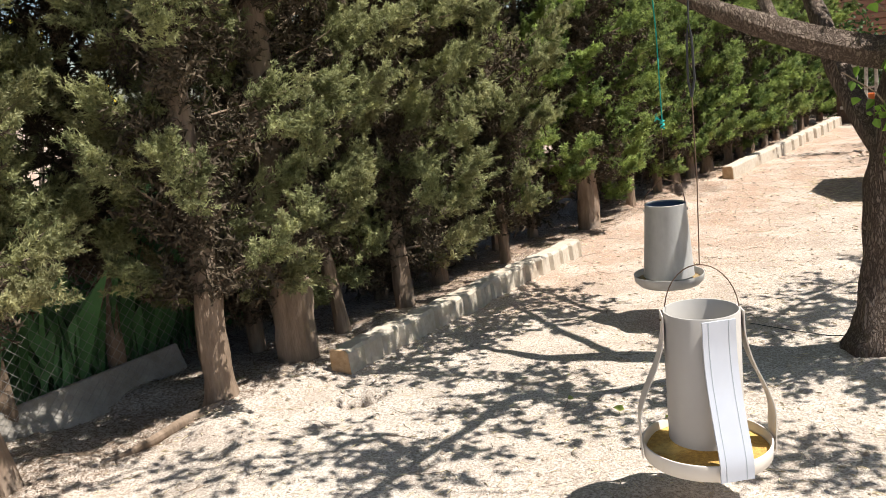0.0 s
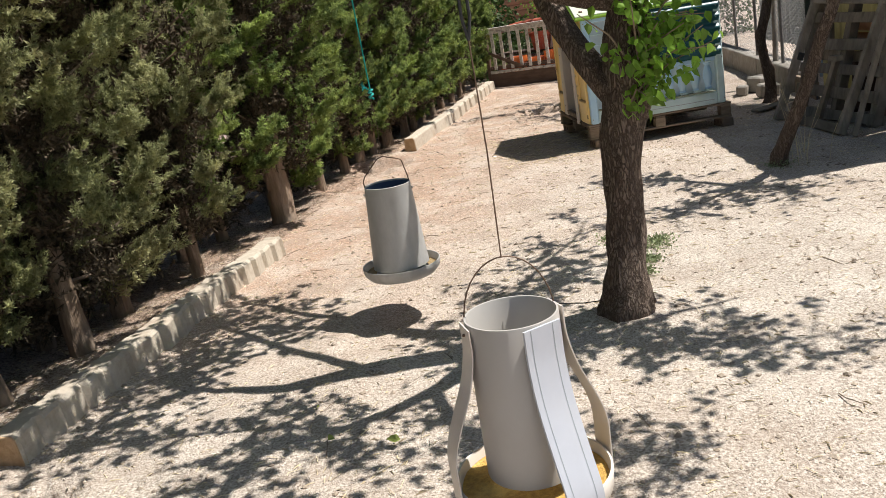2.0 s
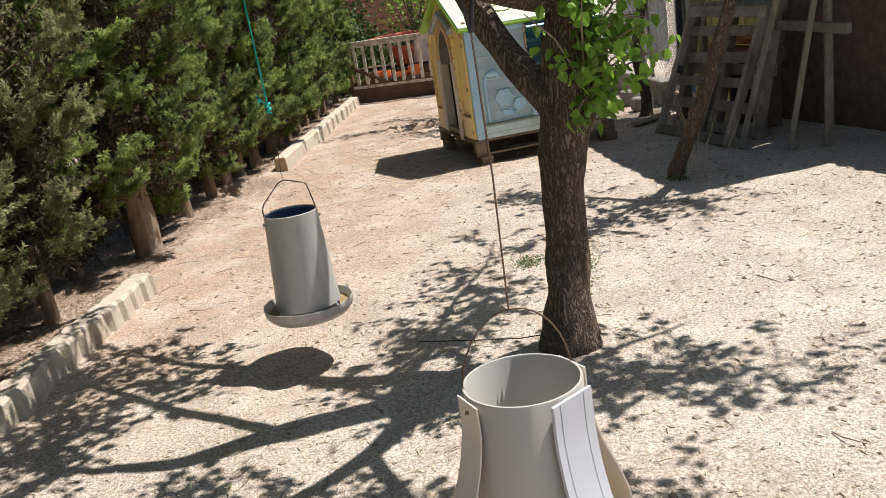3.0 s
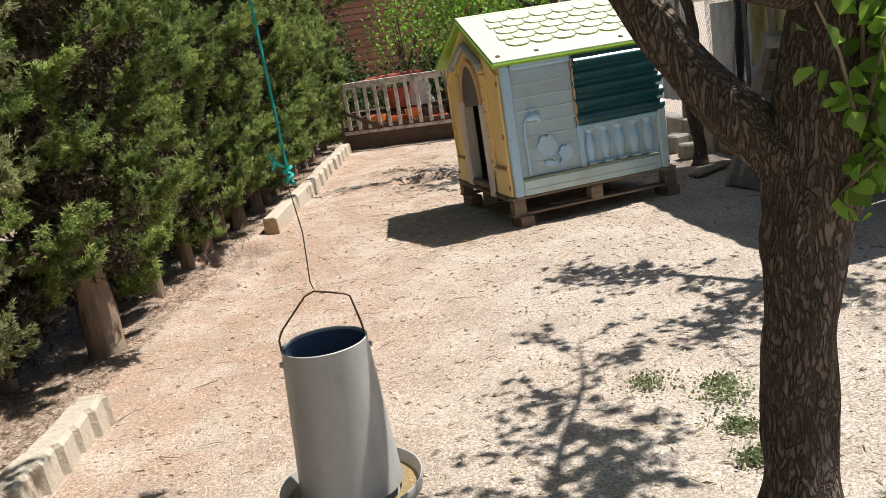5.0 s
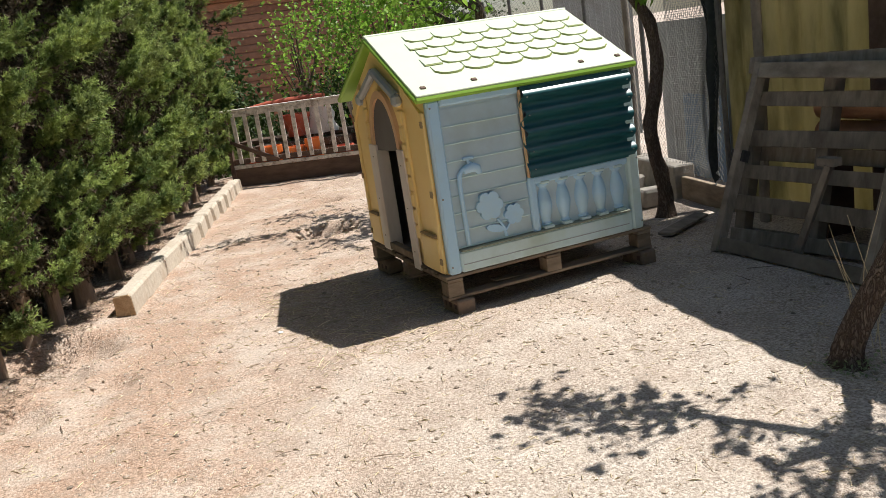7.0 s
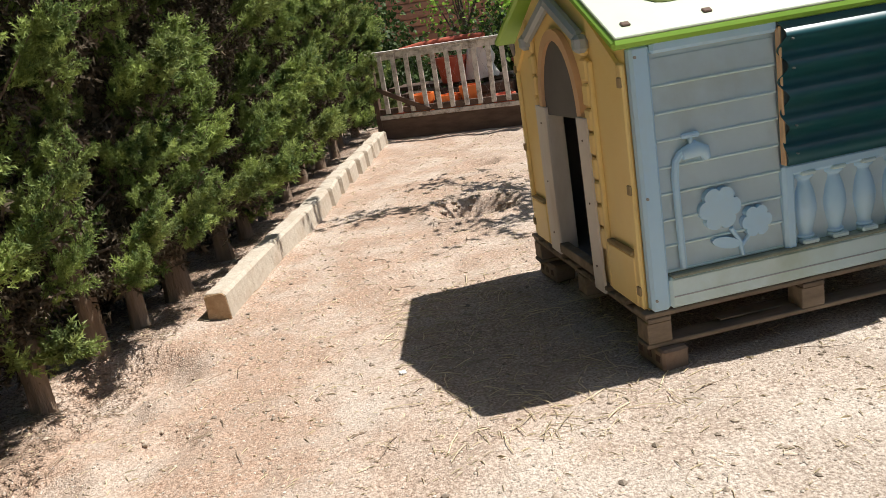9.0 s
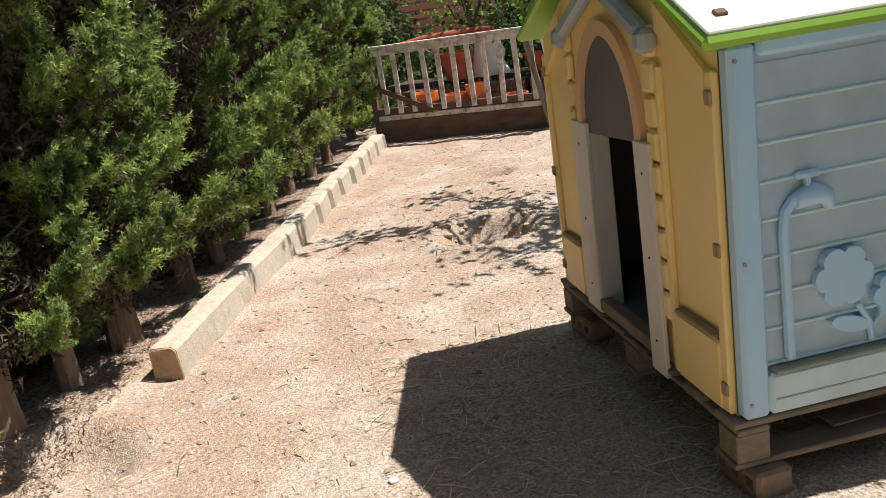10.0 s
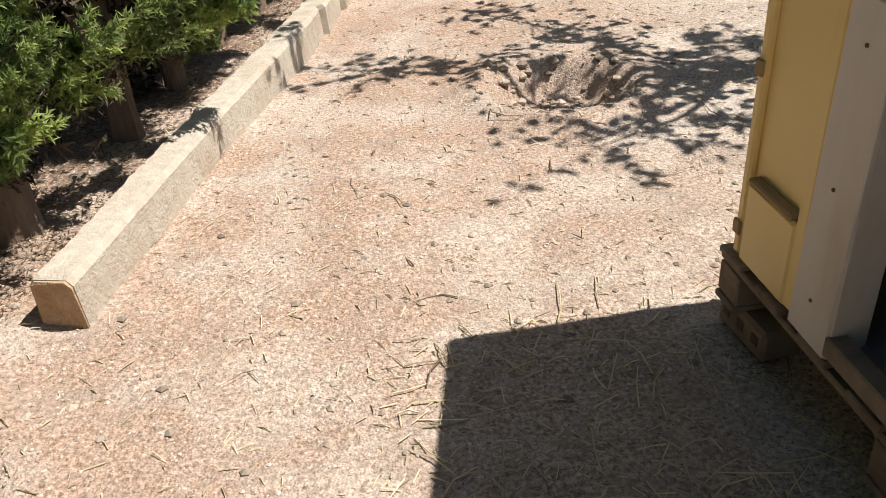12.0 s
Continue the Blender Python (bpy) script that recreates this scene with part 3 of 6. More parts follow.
# x, y of the foot, trunk radius, height of the lowest leaves, crown variant, lean x, lean y, crown width
HEDGE = [
    (-2.55, 0.55, 0.07, 0.85, 0, -0.10, 0.0, 1.0), (-2.30, 1.38, 0.065, 0.88, 1, -0.22, -0.05, 1.0), (-2.85, 1.95, 0.045, 0.92, 3, -0.10, 0.0, 1.0), (-1.88, 2.52, 0.085, 0.52, 2, 0.02, 0.02, 1.0),
    (-1.75, 3.22, 0.125, 0.52, 3, -0.02, 0.04, 1.0), (-1.70, 3.78, 0.05, 0.55, 0, -0.16, 0.03, 0.9), (-1.46, 4.36, 0.065, 0.40, 1, -0.05, 0.02, 1.0),
    (-1.43, 5.08, 0.06, 0.42, 2, -0.04, 0.05, 1.0), (-1.05, 5.74, 0.045, 0.35, 3, -0.03, 0.02, 0.9), (-1.30, 6.35, 0.05, 0.38, 1, 0.0, 0.0, 0.95),
    (-0.54, 7.12, 0.10, 0.48, 0, 0.0, 0.03, 1.05), (-0.62, 7.75, 0.05, 0.42, 2, 0.0, 0.02, 0.95), (-0.28, 8.36, 0.05, 0.45, 3, 0.0, 0.02, 1.0),
    (-0.05, 9.10, 0.055, 0.42, 1, 0.02, 0.02, 0.9), (0.12, 9.66, 0.055, 0.38, 0, 0.0, 0.02, 0.9), (0.27, 10.08, 0.05, 0.38, 3, 0.05, 0.0, 0.9),
    (0.46, 10.55, 0.085, 0.36, 2, -0.02, 0.02, 1.0), (0.72, 11.35, 0.06, 0.50, 1, 0.0, 0.02, 1.0), (0.86, 11.95, 0.055, 0.48, 0, 0.0, 0.02, 0.95),
    (1.02, 12.55, 0.055, 0.48, 3, 0.0, 0.0, 0.95), (1.22, 13.25, 0.055, 0.46, 2, 0.0, 0.0, 0.95), (1.42, 13.95, 0.055, 0.48, 1, 0.0, 0.0, 0.95),
    (1.66, 14.65, 0.055, 0.46, 0, 0.0, 0.0, 0.95), (1.88, 15.35, 0.055, 0.46, 3, 0.0, 0.0, 0.9), (2.00, 16.1, 0.06, 0.42, 2, 0.0, 0.0, 0.95), (2.30, 16.9, 0.06, 0.40, 1, 0.0, 0.0, 1.0)]


def cypress(i, x, y, r, low, variant, lx, ly, wide):
    z0 = ground_z(x, y) - 0.05
    big = r > 0.08
    t = thing("cypress_tree", "stout cypress with flaking bark and drooping olive-green sprays" if big else "slender cypress in a clipped hedge row beside the kerb",
              "tree", (x, y, z0), (i * 73) % 360, "hedge row of cypresses")
    turn = -radians((i * 73) % 360)
    lx, ly = lx * math.cos(turn) - ly * math.sin(turn), lx * math.sin(turn) + ly * math.cos(turn)
    g = Geo()
    limb(g, [(0, 0, -0.05, r * 1.55), (lx * 0.08, ly * 0.08, 0.10, r * 1.12), (lx * 0.4, ly * 0.4, 0.5, r), (lx, ly, 1.1, r * 0.9), (lx * 1.2, ly * 1.2, 2.4, r * 0.6), (lx * 1.2, ly * 1.2, 4.4, r * 0.15)],
         12, 8, 0.22, i * 3.1)
    part("trunk", g, M_BARK, t, smooth=True)
    for ob in (part("crown", CROWNS[variant][0], None, t), tagged(part("boughwork", CROWNS[variant][1], None, t), kind="stuff"), tagged(part("inner_needles", CROWNS[variant][2], None, t, "dead brown needles, darkened to deepen the shade inside the crown"), kind="stuff")):
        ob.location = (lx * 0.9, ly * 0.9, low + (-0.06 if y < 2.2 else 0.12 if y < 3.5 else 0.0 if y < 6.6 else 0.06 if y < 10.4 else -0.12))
        ob.scale = (wide, wide, 1.0)
        if ob.name.startswith("crown") and y < 6.2:
            ob.material_slots[0].link = "OBJECT"
            ob.material_slots[0].material = M_CYP2


HEDGE = [row if row[1] < 10.3 else (*row[:4], 4 + k % 2, *row[5:]) for k, row in enumerate(HEDGE)]
# second row behind; its trees past y 9 are added to darken the background
HEDGE += [(-3.05 + 0.3 * (y - 1.0) + dx, y, 0.05, 0.15 if y > 3 else 0.7, 4 + k % 2, 0.0, 0.0, 1.05) for k, (y, dx) in enumerate(((0.2, 0.1), (1.1, -0.3), (1.9, -0.35), (2.7, -0.2), (3.4, 0.15), (4.6, 0.2), (5.7, 0.1), (6.9, 0.2), (8.1, 0.15), (9.3, 0.1), (10.6, 0.1), (12.0, 0.1), (13.4, 0.1), (14.8, 0.1)))]
for i, row in enumerate(HEDGE):
    cypress(i, *row)


# ---------------------------------------------------------------- fruit tree over the feeders
HEART = np.array([(0, 0, 0), (-0.42, 0.30, 0.10), (-0.30, 0.70, 0.08), (0, 1.08, -0.06), (0.30, 0.70, 0.08), (0.42, 0.30, 0.10), (0, 0.45, 0.0)])
HEART_F = [(0, 6, 1), (1, 6, 2), (2, 6, 3), (3, 6, 4), (4, 6, 5), (5, 6, 0)]


def leaf_mesh(name, centres, dirs, size, material, rng):
    """Leaves that hang from their places; dirs is the way that each tip points."""
    rot = bases(dirs, rng)[:, :, [0, 2, 1]]
    s = size * rng.uniform(0.6, 1.25, (len(centres), 1, 1))
    verts = centres[:, None] + np.einsum("nij,kj->nki", rot, HEART) * s
    return soup(name, verts, 7, HEART_F, material)


def twigs_and_leaves(rng, spots, reach, leaves, sticks):
    """Thin shoots out of each spot, with leaves along them."""
    cs, ds = [], []
    for x, y, z, n, up in spots:
        for _ in range(n):
            a = rng.uniform(0, 2 * math.pi)
            d = np.array([math.cos(a), math.sin(a), up + rng.normal() * 0.35])
            ln = reach * rng.uniform(0.5, 1.2)
            p0 = np.array([x, y, z])
            p1 = p0 + d * ln * 0.55 + rng.normal(size=3) * 0.04
            p2 = p0 + d * ln + rng.normal(size=3) * 0.06
            sticks.tube([p0, p1, p2], [0.006, 0.004, 0.0015], 4, False)
            t = rng.uniform(0.15, 1.0, leaves)[:, None]
            c = np.where(t < 0.55, p0 + (p1 - p0) * t / 0.55, p1 + (p2 - p1) * (t - 0.55) / 0.45) + rng.normal(size=(leaves, 3)) * 0.022
            cs.append(c)
            ds.append(rng.normal(size=(leaves, 3)) * 0.7 + d * 0.3 + np.array([0, 0, -0.55]))
    return np.concatenate(cs), np.concatenate(ds)


def fruit_tree():
    t = thing("fruit_tree", "dark rough-barked fruit tree with forked limbs and fresh heart-shaped leaves", "tree", (1.63, 3.45, 0.0))
    o = np.array([1.63, 3.45, 0.0])

    def loc(pts):
        return [(p[0] - o[0], p[1] - o[1], p[2], p[3]) for p in pts]

    g = Geo()
    limb(g, loc([(1.63, 3.45, -0.06, 0.20), (1.62, 3.45, 0.05, 0.145), (1.63, 3.46, 0.22, 0.108), (1.65, 3.47, 0.5, 0.094), (1.68, 3.45, 0.9, 0.100), (1.71, 3.44, 1.12, 0.118), (1.74, 3.43, 1.4, 0.098),
                 (1.80, 3.42, 1.75, 0.085), (1.92, 3.42, 2.2, 0.06), (2.15, 3.5, 2.7, 0.035), (2.3, 3.6, 3.2, 0.012)]), 20, 8, 0.3, 2.0)
    part("trunk", g, M_BARK2, t, smooth=True)
    limbs = [
        [(1.70, 3.44, 1.10, 0.085), (1.60, 3.54, 1.24, 0.072), (1.53, 3.68, 1.40, 0.062), (1.46, 3.80, 1.60, 0.058), (1.38, 4.0, 1.9, 0.045), (1.2, 4.4, 2.35, 0.03), (0.95, 4.9, 2.8, 0.012)],
        [(1.79, 3.42, 1.58, 0.085), (1.55, 3.40, 1.62, 0.075), (1.18, 3.40, 1.75, 0.066), (0.81, 3.40, 1.93, 0.045), (0.5, 3.6, 2.15, 0.022), (0.2, 4.0, 2.45, 0.012), (-0.2, 4.5, 2.75, 0.005)],
        [(1.81, 3.42, 1.72, 0.07), (1.62, 3.05, 1.98, 0.048), (1.40, 2.85, 2.25, 0.038), (1.12, 2.76, 2.48, 0.032), (1.04, 2.38, 2.55, 0.028), (0.96, 2.05, 2.62, 0.024), (0.87, 1.70, 2.68, 0.016), (0.75, 1.3, 2.85, 0.008)],
        [(0.98, 2.08, 2.62, 0.018), (0.70, 2.06, 2.66, 0.015), (0.45, 2.02, 2.72, 0.012), (0.12, 1.88, 2.8, 0.009), (-0.30, 1.80, 2.9, 0.007), (-0.75, 1.70, 3.0, 0.004)],
        [(0.50, 3.60, 2.15, 0.020), (0.48, 3.95, 2.35, 0.017), (0.46, 4.3, 2.5, 0.013), (0.40, 4.8, 2.75, 0.006)],
        [(1.90, 3.42, 2.1, 0.045), (2.3, 3.3, 2.35, 0.035), (2.9, 3.3, 2.55, 0.022), (3.6, 3.5, 2.7, 0.008)],
        [(1.95, 3.45, 2.3, 0.04), (2.3, 3.85, 2.5, 0.03), (2.7, 4.2, 2.6, 0.02), (3.1, 4.4, 2.75, 0.007)],
        [(2.3, 3.85, 2.5, 0.024), (2.7, 4.5, 2.62, 0.016), (3.1, 5.0, 2.75, 0.010), (3.4, 5.5, 2.9, 0.005)],
        [(1.18, 3.40, 1.75, 0.035), (1.0, 3.9, 2.2, 0.03), (0.75, 4.5, 2.6, 0.018), (0.6, 5.1, 2.8, 0.007)],
        [(0.50, 3.60, 2.15, 0.017), (0.0, 3.3, 2.45, 0.011), (-0.4, 3.1, 2.65, 0.004)],
        [(0.20, 4.0, 2.45, 0.012), (-0.1, 3.8, 2.6, 0.008), (-0.5, 3.9, 2.75, 0.006)],
        [(1.62, 3.05, 1.98, 0.035), (1.9, 2.6, 2.3, 0.028), (2.3, 2.3, 2.5, 0.018), (2.9, 2.2, 2.6, 0.007)],
        [(2.9, 3.3, 2.55, 0.018), (3.3, 3.0, 2.65, 0.012), (3.8, 2.9, 2.75, 0.005)],
        [(1.40, 2.85, 2.25, 0.02), (0.9, 3.05, 2.6, 0.013), (0.3, 3.1, 2.8, 0.008), (-0.2, 3.2, 2.95, 0.006)]]
    for k, pts in enumerate(limbs):
        g = Geo()
        limb(g, loc(pts), 14 if k < 3 else 7, 6, 0.28, k * 7.0)
        part("limb", g, M_BARK2, t, smooth=True)
    rng = np.random.default_rng(5)
    spots, sticks = [], Geo()
    for k, pts in enumerate(limbs):
        line = smooth_line(pts, 5)
        for q in line:
            if q[2] > 2.22 and rng.uniform() < 0.9:
                spots.append((q[0], q[1], q[2], 5 if k in (1, 4, 8, 9, 10) else 2 if k in (2, 3, 7) else 4, 0.2))
    c, d = twigs_and_leaves(rng, spots, 0.44, 15, sticks)
    part("crown", leaf_mesh("crown", c - o, d, 0.062, M_LEAF, rng), None, t)
    spots = [(1.70, 3.34, 1.08, 5, 0.7), (1.76, 3.34, 1.20, 7, 0.6), (1.79, 3.36, 1.36, 7, 0.5), (1.82, 3.35, 1.54, 7, 0.4)]
    rng = np.random.default_rng(8)
    for x, y, z, n, up in spots:
        for _ in range(n):
            a = rng.uniform(-2.5, 0.6)
            dd = np.array([math.cos(a), math.sin(a) * 0.8, up + rng.normal() * 0.35])
            ln = rng.uniform(0.12, 0.50)
            p0, p2 = np.array([x, y, z]) - o, np.array([x, y, z]) + dd * ln - o
            p1 = (p0 + p2) / 2 + np.array([0, 0, 0.05])
            shoot = part("shoot", Geo().tube([p0, p1, p2], [0.006, 0.004, 0.002], 5, False), M_TWIG, t, "thin leafy shoot")
            m = 19
            tt = rng.uniform(0.1, 1.0, m)[:, None]
            cs = p0 + (p2 - p0) * tt + rng.normal(size=(m, 3)) * 0.03
            part("foliage", leaf_mesh("foliage", cs, rng.normal(size=(m, 3)) * 0.55 + np.array([0.15, -0.1, -0.75]), 0.052, M_LEAF, rng), None, shoot, "bright green heart-shaped leaves")
    sticks.v = [v - o for v in sticks.v]
    tagged(part("twigwork", sticks, M_BARK2, t), kind="stuff")


fruit_tree()


# ---------------------------------------------------------------- hanging feeders
def strip(profile, width, ang, c, thick=0.004):
    """A bent strip: (radius, height) pairs, at the angle ang about c."""
    ca, sa = math.cos(ang), math.sin(ang)
    tang = np.array([-sa, ca, 0]) * width / 2
    rad = np.array([ca, sa, 0])
    line = smooth_line([(r, h, 0, 0) for r, h in profile], 6)
    pin, pout = [], []
    for q in line:
        p = np.array(c) + rad * q[0] + np.array([0, 0, q[1]])
        pin += [p - tang, p + tang]
        pout += [p - tang + rad * thick, p + tang + rad * thick]
    n = len(line)
    g = Geo()
    vs, fs = pin + pout, []
    for i in range(n - 1):
        a, b, o = 2 * i, 2 * i + 2, 2 * n
        fs += [(a, a + 1, b + 1, b), (o + a, o + b, o + b + 1, o + a + 1), (a, b, o + b, o + a), (a + 1, o + a + 1, o + b + 1, b + 1)]
    fs += [(0, 2 * n, 2 * n + 1, 1), (2 * n - 2, 2 * n - 1, 4 * n - 1, 4 * n - 2)]
    return g.add(vs, fs)


def pvc_feeder():
    x, y = 0.85, 1.72
    t = thing("hanging_feeder", "grey plastic pipe feeder with pale strips and a maize-filled tray", "feeder", (x, y, 0))
    top, bot, r = 0.79, 0.30, 0.136
    part("pipe", Geo().lathe([(r, bot), (r, top), (r - 0.001, top + 0.002), (r - 0.006, top + 0.002), (r - 0.007, top), (r - 0.007, bot), (r, bot)], n=56), M_PVC, t, "smooth grey plastic pipe", True)
    part("tray", Geo().lathe([(0.0, 0.225), (0.225, 0.225), (0.232, 0.232), (0.236, 0.285), (0.234, 0.289), (0.229, 0.289), (0.226, 0.283), (0.222, 0.236), (0.0, 0.236)], n=56), M_TRAY, t, "shallow off-white round tray", True)
    g = Geo()
    rings = 9
    vs = [(0.0, 0.0, 0.262)]
    for i in range(1, rings + 1):
        for k in range(40):
            a, rr = 2 * math.pi * k / 40, 0.222 * i / rings
            px, py = rr * math.cos(a), rr * math.sin(a)
            vs.append((px, py, 0.254 + 0.016 * noise.noise(Vector((px * 14, py * 14, 2)))))
    fs = [(0, 1 + k, 1 + (k + 1) % 40) for k in range(40)]
    fs += [(1 + i * 40 + k, 1 + i * 40 + (k + 1) % 40, 1 + (i + 1) * 40 + (k + 1) % 40, 1 + (i + 1) * 40 + k) for i in range(rings - 1) for k in range(40)]
    part("feed", g.add(vs, fs), M_FEED, t, "yellow crushed maize", True)
    prof = [(0.139, 0.785), (0.141, 0.70), (0.165, 0.60), (0.215, 0.48), (0.238, 0.40), (0.239, 0.32), (0.238, 0.235)]
    for ang, w in ((-168, 0.088), (16, 0.095), (100, 0.072)):
        part("strip", strip(prof, w, radians(ang), (0, 0, 0)), M_STRAP, t, "pale bent plastic strip", True)
        for h, rr in ((0.76, 0.145), (0.255, 0.243)):
            a = radians(ang)
            part("rivet", Geo().lathe([(0.0, -0.003), (0.005, -0.003), (0.005, 0.003), (0.0, 0.003)], (math.cos(a) * rr, math.sin(a) * rr, h), 8), M_WIRE, t)
    wide = strip([(0.139, 0.787), (0.140, 0.68), (0.158, 0.56), (0.200, 0.42), (0.236, 0.31), (0.240, 0.235)], 0.122, radians(-63), (0, 0, 0), 0.008)
    wide = part("wide_strip", wide, M_BSTRIP, t, "wide white plastic strip tinted bluish for reflected sky, with fine lines", True)
    for off in (-0.040, 0.034):
        oa = radians(-63)
        g = strip([(0.1472, 0.786), (0.1482, 0.68), (0.1662, 0.56), (0.2082, 0.42), (0.2442, 0.31), (0.2482, 0.237)], 0.0022, oa, (-math.sin(oa) * off, math.cos(oa) * off, 0), 0.0006)
        part("groove_line", g, M_GREYP, wide)
    arc = [(0.132 * math.cos(a), 0.03, 0.765 + 0.185 * math.sin(a)) for a in np.linspace(0, math.pi, 18)]
    part("wire_handle", Geo().tube(arc, 0.0022, 6), M_WIRE, t, smooth=True)
    c = thing("cord", "thin dark cord with a doubled black loop", "cord", (x, y, 0.95))
    part("lower_cord", Geo().tube([(0, 0.03, 0), (0.005, 0.03, 0.3), (0.0, 0.03, 0.62)], 0.0022, 6), M_WIRE, c)
    part("loop", Geo().tube([(0, 0.03, 0.60), (0.012, 0.03, 0.66), (0.008, 0.03, 0.80), (0, 0.03, 0.86), (-0.008, 0.03, 0.80), (-0.010, 0.03, 0.66), (0, 0.03, 0.60)], 0.0045, 6), M_CORD, c)
    part("upper_cord", Geo().tube([(0, 0.03, 0.86), (0.01, 0.0, 1.3), (0.02, -0.01, 1.74)], 0.003, 6), M_CORD, c)


def zinc_feeder():
    x, y = 0.515, 4.10
    t = thing("hanging_feeder", "dull zinc tube feeder with shallow dish on a rope", "feeder", (x, y, 0))
    part("tube", Geo().lathe([(0.160, 0.30), (0.156, 0.34), (0.128, 0.762), (0.129, 0.766), (0.125, 0.768), (0.122, 0.765), (0.150, 0.34), (0.154, 0.30)], n=56), M_ZINC, t, "tapered zinc tube", True)
    part("lining", Geo().lathe([(0.1515, 0.32), (0.121, 0.758)], n=48), M_BLUEIN, t, "blue-grey inside", True)
    part("dish", Geo().lathe([(0.0, 0.225), (0.13, 0.225), (0.19, 0.242), (0.216, 0.27), (0.222, 0.305), (0.221, 0.312), (0.217, 0.312), (0.212, 0.30), (0.205, 0.272), (0.18, 0.256), (0.0, 0.25)], n=56), M_ZINC, t, "", True)
    part("feed", Geo().lathe([(0.15, 0.268), (0.20, 0.272), (0.205, 0.274)], n=48), M_GRAIN, t, "a little crushed grain", True)
    hang = [(-0.124, 0, 0.72), (-0.126, 0, 0.80), (-0.114, 0, 0.825), (-0.03, 0.0, 0.912), (0.0, 0, 0.922), (0.085, 0, 0.895), (0.100, 0, 0.885), (0.118, 0, 0.80), (0.126, 0, 0.74)]
    part("wire_handle", Geo().tube(hang, 0.0032, 6), M_WIRE, t, "bent wire handle", True)
    for sx in (-1, 1):
        part("bolt", Geo().lathe([(0, -0.006), (0.009, -0.006), (0.009, 0.006), (0, 0.006)], (sx * 0.131, 0, 0.725), 10), M_ZINC, t)
    c = thing("rope", "green nylon rope with a frayed knot above a thin wire", "rope", (x, y, 0.93))
    part("wire", Geo().tube([(0.0, 0, 0), (-0.006, 0.0, 0.02), (0.004, 0.04, 0.16), (-0.008, 0.07, 0.30), (0.012, 0.08, 0.318)], 0.0018, 6), M_WIRE, c)
    kn = Geo()
    a = np.linspace(0, 4 * math.pi, 30)
    kn.tube([(0.011 * math.cos(q), 0.08 + 0.011 * math.sin(q), 0.30 + 0.004 * q) for q in a], 0.006, 6)
    kn = part("knot", kn, M_ROPE, c, "frayed green knot")
    for k in range(9):
        part("fray", Geo().tube([(-0.005, 0.08, 0.35), (-0.028 - 0.003 * (k % 4), 0.08 + 0.004 * (k - 4), 0.365 + 0.004 * (k % 3)), (-0.045 + 0.004 * (k % 3), 0.08 + 0.006 * (k - 4), 0.352 + 0.006 * k)], 0.0018, 4), M_ROPE, kn)
    part("strand", Geo().tube([(0, 0.08, 0.34), (-0.01, 0.09, 0.9), (-0.04, 0.10, 1.42)], 0.0042, 7), M_ROPE, c)


pvc_feeder()
zinc_feeder()


# ---------------------------------------------------------------- playhouse on its pallet
HX0, HX1, HY0, HY1 = 2.60, 4.01, 8.10, 9.53
HZ0, HZE, HZR = 0.25, 1.30, 1.68
HYM = 8.84


